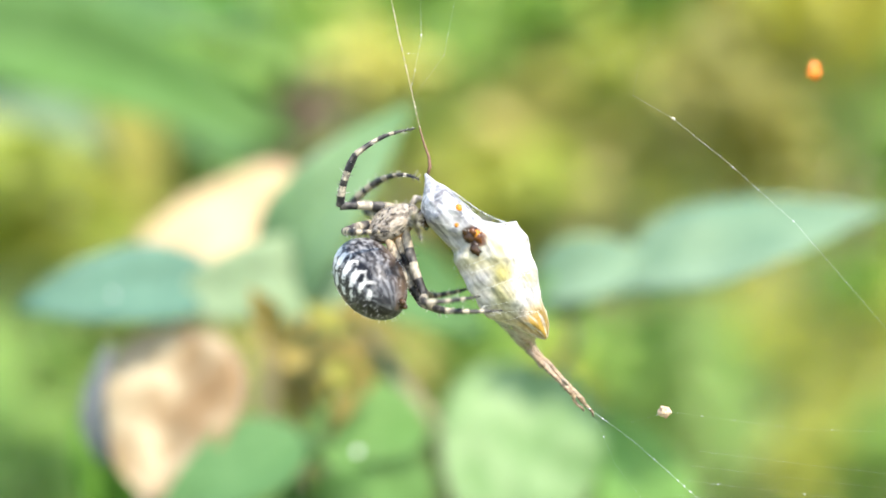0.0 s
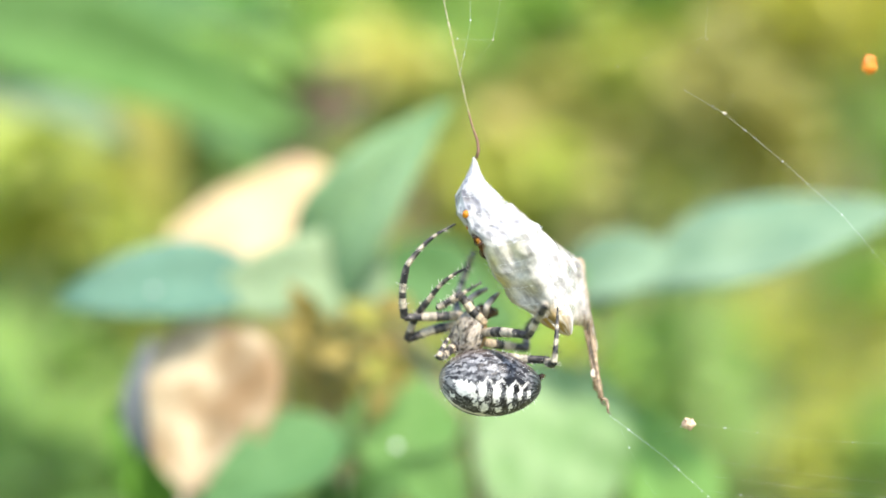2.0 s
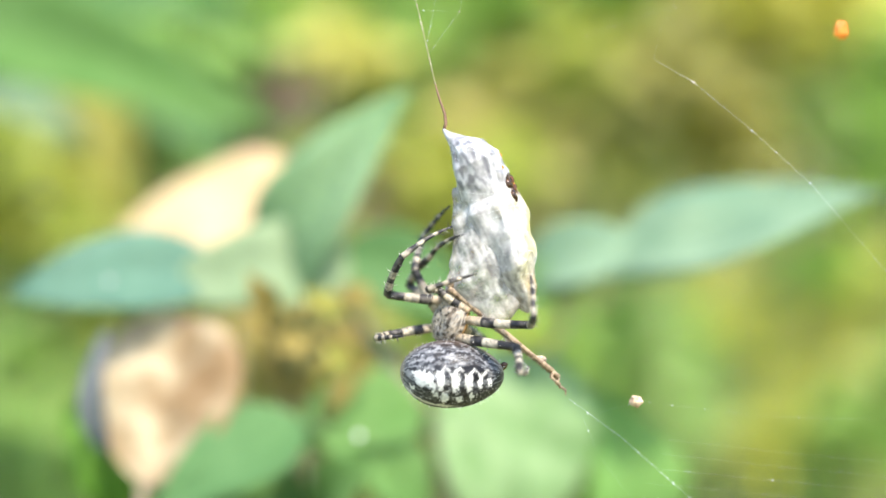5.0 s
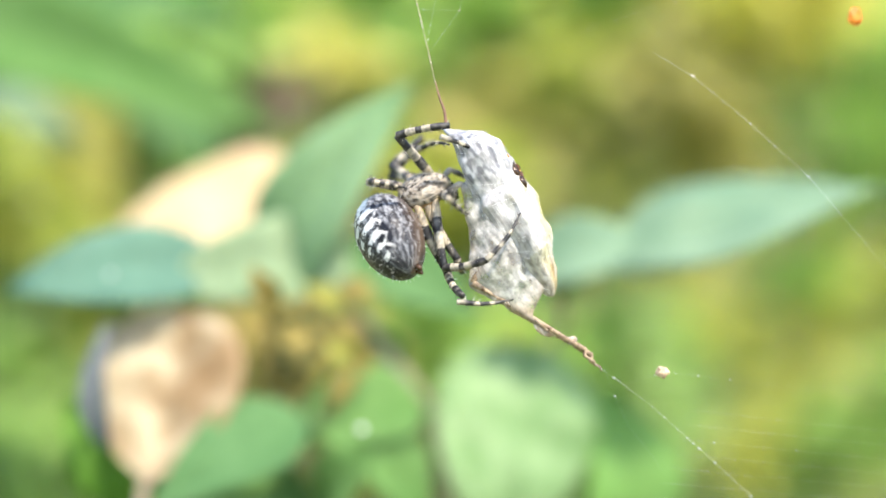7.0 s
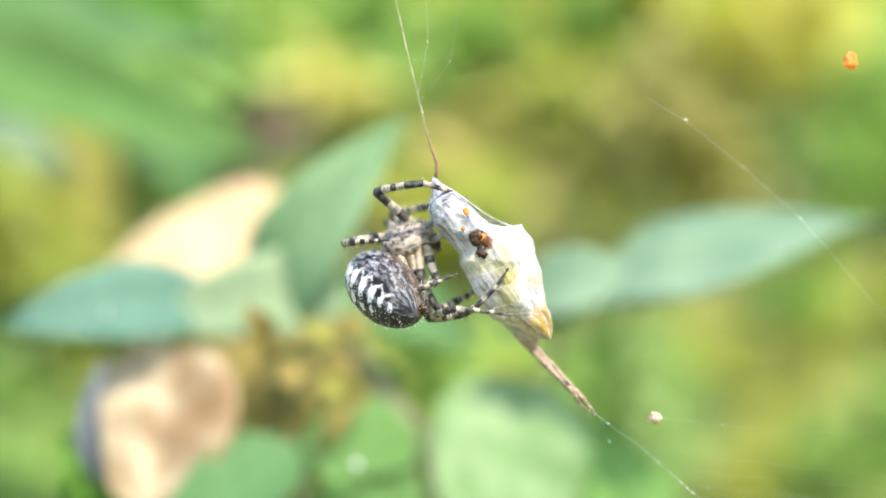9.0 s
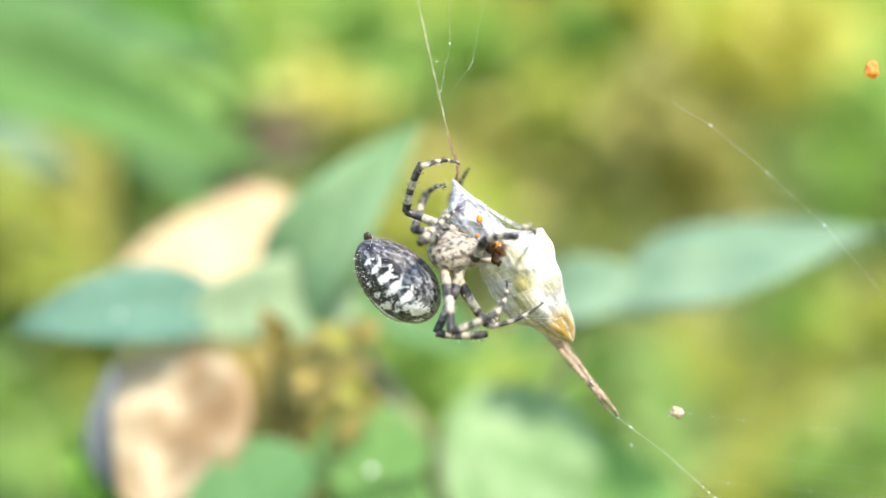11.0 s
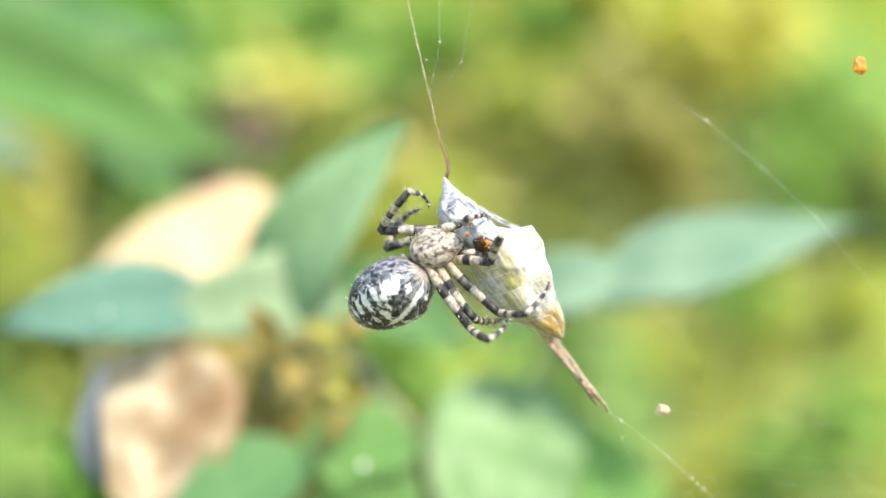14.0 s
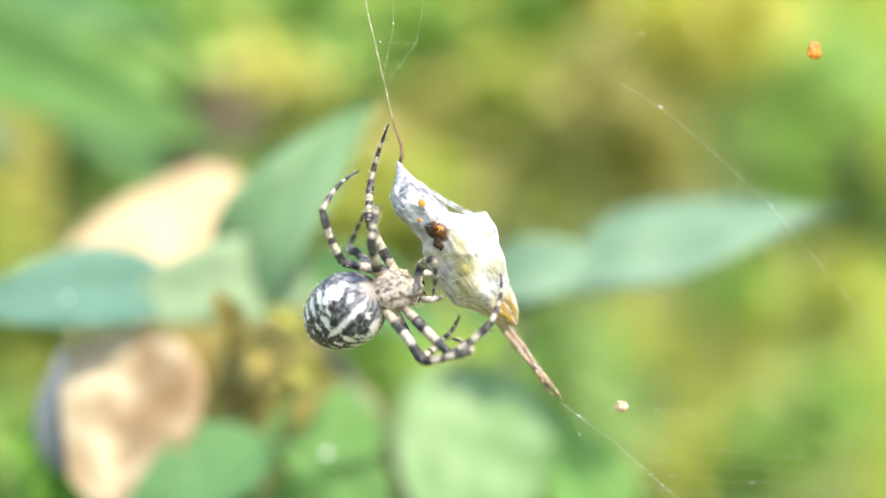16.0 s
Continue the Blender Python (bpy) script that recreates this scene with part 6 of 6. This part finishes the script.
            [(12, (0.00001, 0.1065, 0.49076), (0.00610, 0.1058, 0.49364), (0.00256, 0.1061, 0.49136)), (12.5, (0.00228, 0.1065, 0.49155), (0.00711, 0.1058, 0.49149), (0.00467, 0.1061, 0.49106)), (13, (0.00236, 0.1065, 0.49074), (0.00717, 0.1058, 0.49037), (0.00482, 0.1061, 0.49036)), (13.5, (0.00287, 0.1065, 0.49085), (0.00934, 0.1058, 0.49414), (0.00577, 0.1061, 0.49123)), (14, (0.00448, 0.1065, 0.49107), (0.00928, 0.1058, 0.49428), (0.00696, 0.1061, 0.49179)), (14.5, (0.00303, 0.1065, 0.49224), (0.01040, 0.1058, 0.49466), (0.00618, 0.1061, 0.49212)), (15, (0.00334, 0.1065, 0.49034), (0.00979, 0.1058, 0.49406), (0.00689, 0.1061, 0.49099)), (15.5, (0.00067, 0.1065, 0.48685), (0.00806, 0.1058, 0.49088)), (16, (0.00341, 0.1065, 0.48652), (0.00896, 0.1058, 0.49374), (0.00701, 0.1061, 0.48870))],
        ]),
        (6, 1, [
            [(0, (0.00303, 0.112, 0.49229), (0.00761, 0.1125, 0.49286), (0.00560, 0.1123, 0.49217)), (0.5, (0.00293, 0.112, 0.49187), (0.00780, 0.1125, 0.49550), (0.00666, 0.1123, 0.49320)), (1, (0.00321, 0.112, 0.49753), (0.00553, 0.1125, 0.49841), (0.00437, 0.1123, 0.49811)), (1.5, (0.00411, 0.112, 0.49096), (0.00703, 0.1125, 0.49354), (0.00557, 0.1123, 0.49239)), (2, (0.00739, 0.112, 0.48638), (0.00868, 0.1125, 0.48937), (0.00798, 0.1123, 0.48770)), (2.5, (0.01138, 0.112, 0.48933), (0.012, 0.1125, 0.49163)), (3, (0.00421, 0.112, 0.49199), (0.00598, 0.1125, 0.49314)), (3.5, (0.0036, 0.112, 0.4882), (0.00977, 0.1125, 0.48931)), (4, (0.00544, 0.112, 0.49212), (0.00722, 0.1125, 0.49325), (0.00633, 0.1123, 0.49280)), (4.5, (0.0108, 0.112, 0.48621), (0.01171, 0.1125, 0.4905))],
            [(5, (0.00703, 0.112, 0.48549), (0.00608, 0.1125, 0.48608), (0.00734, 0.1123, 0.48575)), (5.2, (0.01022, 0.112, 0.48459), (0.0129, 0.1125, 0.48915)), (7.3, (0.00268, 0.112, 0.49389), (0.00563, 0.1125, 0.49506)), (7.5, (0.00318, 0.112, 0.49354), (0.00596, 0.1125, 0.49505), (0.00471, 0.1123, 0.49429)), (8, (0.00359, 0.112, 0.49410), (0.00627, 0.1125, 0.49673), (0.00507, 0.1123, 0.49556)), (8.5, (0.00246, 0.112, 0.49294), (0.00601, 0.1125, 0.49596), (0.00441, 0.1123, 0.49456)), (9, (0.00205, 0.112, 0.49137), (0.00738, 0.1125, 0.49435), (0.00470, 0.1123, 0.49268)), (9.2, (0.00163, 0.112, 0.49365), (0.00632, 0.1125, 0.49336)), (11.3, (0.00445, 0.112, 0.49054), (0.00599, 0.1125, 0.49372)), (11.5, (0.00074, 0.112, 0.49091), (0.00418, 0.1125, 0.49350), (0.00254, 0.1123, 0.49106))],
            [(12, (0.00168, 0.112, 0.49049), (0.00624, 0.1125, 0.49314), (0.00398, 0.1123, 0.49184)), (12.5, (0.00097, 0.112, 0.49067), (0.00814, 0.1125, 0.48995), (0.00482, 0.1123, 0.48959)), (13, (-0.00035, 0.112, 0.48956), (0.00638, 0.1125, 0.49067), (0.00359, 0.1123, 0.48866)), (13.5, (0.00206, 0.112, 0.48944), (0.00666, 0.1125, 0.49042), (0.00473, 0.1123, 0.48870)), (14, (0.00302, 0.112, 0.48909), (0.00667, 0.1125, 0.49067), (0.00513, 0.1123, 0.48923)), (14.5, (0.00114, 0.112, 0.49009), (0.00688, 0.1125, 0.49002), (0.00447, 0.1123, 0.48877)), (15, (0.00193, 0.112, 0.48914), (0.00683, 0.1125, 0.48990), (0.00457, 0.1123, 0.48830)), (15.5, (0.00009, 0.112, 0.48707), (0.00598, 0.1125, 0.48869)), (16, (0.00118, 0.112, 0.48561), (0.00607, 0.1125, 0.48962), (0.00410, 0.1123, 0.48670))],
        ]),
        (7, -1, [
            [(0, (0.00341, 0.1075, 0.49005), (0.01046, 0.106, 0.49100), (0.00587, 0.1067, 0.49093)), (0.5, (0.00239, 0.1075, 0.49052), (0.01124, 0.106, 0.49060), (0.00526, 0.1067, 0.49159)), (1, (0.00238, 0.1075, 0.49346), (0.01200, 0.106, 0.49086), (0.00571, 0.1067, 0.49104)), (1.5, (0.00340, 0.1075, 0.49188), (0.00555, 0.106, 0.49036), (0.00421, 0.1067, 0.49084)), (2, (0.00948, 0.1075, 0.48565), (0.01028, 0.106, 0.49106), (0.01005, 0.1067, 0.48768)), (2.5, (0.00679, 0.1075, 0.48464), (0.00781, 0.106, 0.48291)), (3, (0.00846, 0.1075, 0.48498), (0.01161, 0.106, 0.48681)), (3.5, (0.00257, 0.1075, 0.48605), (0.0108, 0.106, 0.49115)), (4, (0.00264, 0.1075, 0.48982), (0.01323, 0.106, 0.48777), (0.00783, 0.1067, 0.48901)), (4.5, (0.01002, 0.1075, 0.48555), (0.01067, 0.106, 0.49062))],
            [(5, (0.00919, 0.1075, 0.48566), (0.01096, 0.106, 0.48362), (0.00939, 0.1067, 0.48409)), (5.2, (0.00922, 0.1075, 0.4823), (0.01154, 0.106, 0.48275)), (7.3, (0.00242, 0.1075, 0.4914), (0.00821, 0.106, 0.48979)), (7.5, (0.00290, 0.1075, 0.49119), (0.00851, 0.106, 0.48957), (0.00508, 0.1067, 0.49265)), (8, (0.00368, 0.1075, 0.49181), (0.00818, 0.106, 0.49086), (0.00575, 0.1067, 0.49278)), (8.5, (0.00238, 0.1075, 0.49137), (0.00905, 0.106, 0.49041), (0.00524, 0.1067, 0.49278)), (9, (0.00141, 0.1075, 0.48990), (0.00893, 0.106, 0.49101), (0.00539, 0.1067, 0.49185)), (9.2, (0.00082, 0.1075, 0.48897), (0.00733, 0.106, 0.4904)), (11.3, (0.00052, 0.1075, 0.49074), (0.00618, 0.106, 0.49547)), (11.5, (-0.00091, 0.1075, 0.49085), (0.0048, 0.106, 0.49588))],
            [(12, (0.00385, 0.1075, 0.49638), (0.00200, 0.106, 0.49393), (0.00320, 0.1067, 0.49528)), (12.5, (0.00343, 0.1075, 0.49029), (0.00601, 0.106, 0.49035)), (13, (-0.00089, 0.1075, 0.49041), (0.00148, 0.106, 0.48929), (0.00017, 0.1067, 0.48963)), (13.5, (0.0001, 0.1075, 0.49026), (0.00491, 0.106, 0.48893)), (14, (0.00179, 0.1075, 0.48925), (0.00522, 0.106, 0.49096)), (14.5, (0.00377, 0.1075, 0.49141), (0.0076, 0.106, 0.49422)), (15, (-0.00115, 0.1075, 0.49172), (-0.00109, 0.106, 0.49365), (-0.00104, 0.1067, 0.49228)), (15.5, (0.00177, 0.1075, 0.4872), (0.00643, 0.106, 0.49078)), (16, (0.00078, 0.1075, 0.48604), (0.0042, 0.106, 0.4875))],
        ]),
        (4, -1, [
            [(0, (0.00198, 0.109, 0.49965), (0.00263, 0.1058, 0.49771)), (0.5, (0.00269, 0.109, 0.49923), (0.00739, 0.1058, 0.49981), (0.00521, 0.1074, 0.49897)), (1, (0.00262, 0.109, 0.50070), (0.00399, 0.1058, 0.50069), (0.00318, 0.1074, 0.50097)), (1.5, (-0.00247, 0.109, 0.49120), (0.00784, 0.1058, 0.49049), (0.00202, 0.1074, 0.48911)), (2, (0.00075, 0.109, 0.49220), (0.00289, 0.1058, 0.49349), (0.00145, 0.1074, 0.49296)), (2.5, (0.0026, 0.109, 0.49066), (0.00472, 0.1058, 0.49145)), (3, (0.00124, 0.109, 0.49326), (0.00279, 0.1058, 0.49393)), (3.5, (0.00094, 0.109, 0.49497), (0.00446, 0.1058, 0.49778)), (4, (0.00247, 0.109, 0.49897), (0.00343, 0.1058, 0.50161), (0.00285, 0.1074, 0.50031)), (4.5, (0.00094, 0.109, 0.49268), (0.00249, 0.1058, 0.49498))],
            [(5, (0.00206, 0.109, 0.49114), (0.00604, 0.1058, 0.49265), (0.00366, 0.1074, 0.49221)), (5.2, (0.00378, 0.109, 0.49055), (0.00663, 0.1058, 0.49153)), (7.3, (0.00166, 0.109, 0.49992), (0.00363, 0.1058, 0.49844)), (7.5, (0.00220, 0.109, 0.49827), (0.00401, 0.1058, 0.49834), (0.00323, 0.1074, 0.49850)), (8, (0.00196, 0.109, 0.49815), (0.004, 0.1058, 0.49753)), (8.5, (0.00259, 0.109, 0.49727), (0.00462, 0.1058, 0.49761), (0.00362, 0.1074, 0.49763)), (9, (0.00191, 0.109, 0.49445), (0.00368, 0.1058, 0.49520), (0.00267, 0.1074, 0.49492)), (9.2, (0.00033, 0.109, 0.49649), (0.00182, 0.1058, 0.49424)), (11.3, (0.00265, 0.109, 0.49829), (0.00754, 0.1058, 0.50042)), (11.5, (0.00125, 0.109, 0.49363), (0.00476, 0.1058, 0.49593), (0.00303, 0.1074, 0.49451))],
            [(12, (0.00462, 0.109, 0.49693), (0.00679, 0.1058, 0.49747), (0.00552, 0.1074, 0.49748)), (12.5, (0.00475, 0.109, 0.49525), (0.00655, 0.1058, 0.49637)), (13, (0.00235, 0.109, 0.49500), (0.00410, 0.1058, 0.49572), (0.00330, 0.1074, 0.49553)), (13.5, (0.00197, 0.109, 0.49541), (0.00394, 0.1058, 0.49691), (0.00289, 0.1074, 0.49625)), (14, (0.00291, 0.109, 0.49626), (0.00356, 0.1058, 0.49764), (0.00324, 0.1074, 0.49710)), (14.5, (-0.00189, 0.109, 0.49631), (0.00059, 0.1058, 0.49739)), (15, (-0.00082, 0.109, 0.49648), (0.00168, 0.1058, 0.49749)), (15.5, (-0.00071, 0.109, 0.49285), (0.00119, 0.1058, 0.49286)), (16, (0.00121, 0.109, 0.49458), (0.00226, 0.1058, 0.49162))],
        ]),
    ]
    for (thigh, shin, foot), (hip, side, lists), (k1, k2) in zip(legs, stances_of_legs, SIZES):
        l1, l2, l3 = LENGTHS[0] * k1, LENGTHS[1] * k2, LENGTHS[2] * k2
        i = hip % 4
        root = Vector((26 - 17 * i, (27 if hip < 4 else -27), -4)) * U
        rows = ([], [], [])
        for t, knee, toe, *bend in sum(lists, []):
            m = hips[t]
            r, k, q = m @ root, Vector(knee), Vector(toe)
            d = Vector((k.x - r.x, 0, k.z - r.z))
            if d.length < l1:
                d.y = side * math.sqrt(l1 * l1 - d.length_squared) * 0.8
            d = d.normalized() * l1
            k = r + d
            e = q - k
            far = min(max(e.length, abs(l2 - l3) * 1.05), (l2 + l3) * 0.995)
            e.normalize()
            along = (far * far + l2 * l2 - l3 * l3) / (2 * far)
            rise = math.sqrt(max(0, l2 * l2 - along * along))
            lean = Vector((0, side, 0))
            lean = (lean - e * lean.dot(e)).normalized()
            if bend:  # the joint stands out as far as given, the rest of the bend lies in depth
                out = Vector(bend[0]) - k
                out = out - e * out.dot(e)
                out = out - lean * out.dot(lean)
                shown = min(out.length, rise)
                out = out.normalized() * shown + lean * math.sqrt(rise * rise - shown * shown)
                out = (out if out.length > 1e-6 else e.orthogonal()).normalized()
            else:
                out = d - e * d.dot(e)
                out = (out if out.length > 1e-6 else e.orthogonal()).normalized()
                out = (out + lean * (0.2 + 5.0 * (1 - far / (l2 + l3)))).normalized()
            elbow = k + e * along + out * rise
            tip = k + e * far
            mats = [Matrix.Translation(p0) @ basis(p1 - p0, out if n else out - e * 0.5).to_4x4() for n, (p0, p1) in enumerate(((r, k), (k, elbow), (elbow, tip)))]
            rows[0].append((t, m.inverted() @ mats[0]))
            rows[1].append((t, mats[0].inverted() @ mats[1]))
            rows[2].append((t, mats[0].inverted() @ mats[2]))
        for ob, keyed in zip((thigh, shin, foot), rows):
            walk(ob, eased(keyed))


# ---- build ----
ground_sheet()
far_hedge()
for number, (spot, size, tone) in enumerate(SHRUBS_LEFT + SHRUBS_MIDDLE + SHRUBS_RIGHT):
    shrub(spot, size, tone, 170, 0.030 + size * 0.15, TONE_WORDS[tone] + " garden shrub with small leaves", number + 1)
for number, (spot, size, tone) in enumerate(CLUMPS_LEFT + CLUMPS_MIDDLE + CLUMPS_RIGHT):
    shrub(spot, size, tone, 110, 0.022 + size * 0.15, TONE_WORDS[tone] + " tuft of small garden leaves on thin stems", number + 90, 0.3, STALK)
near_plants()
PREY = grasshopper()
BODY, ABDOMEN, LEGS = spider()
SILKS = web()
specks()
motions(PREY, BODY, ABDOMEN, LEGS, SILKS)
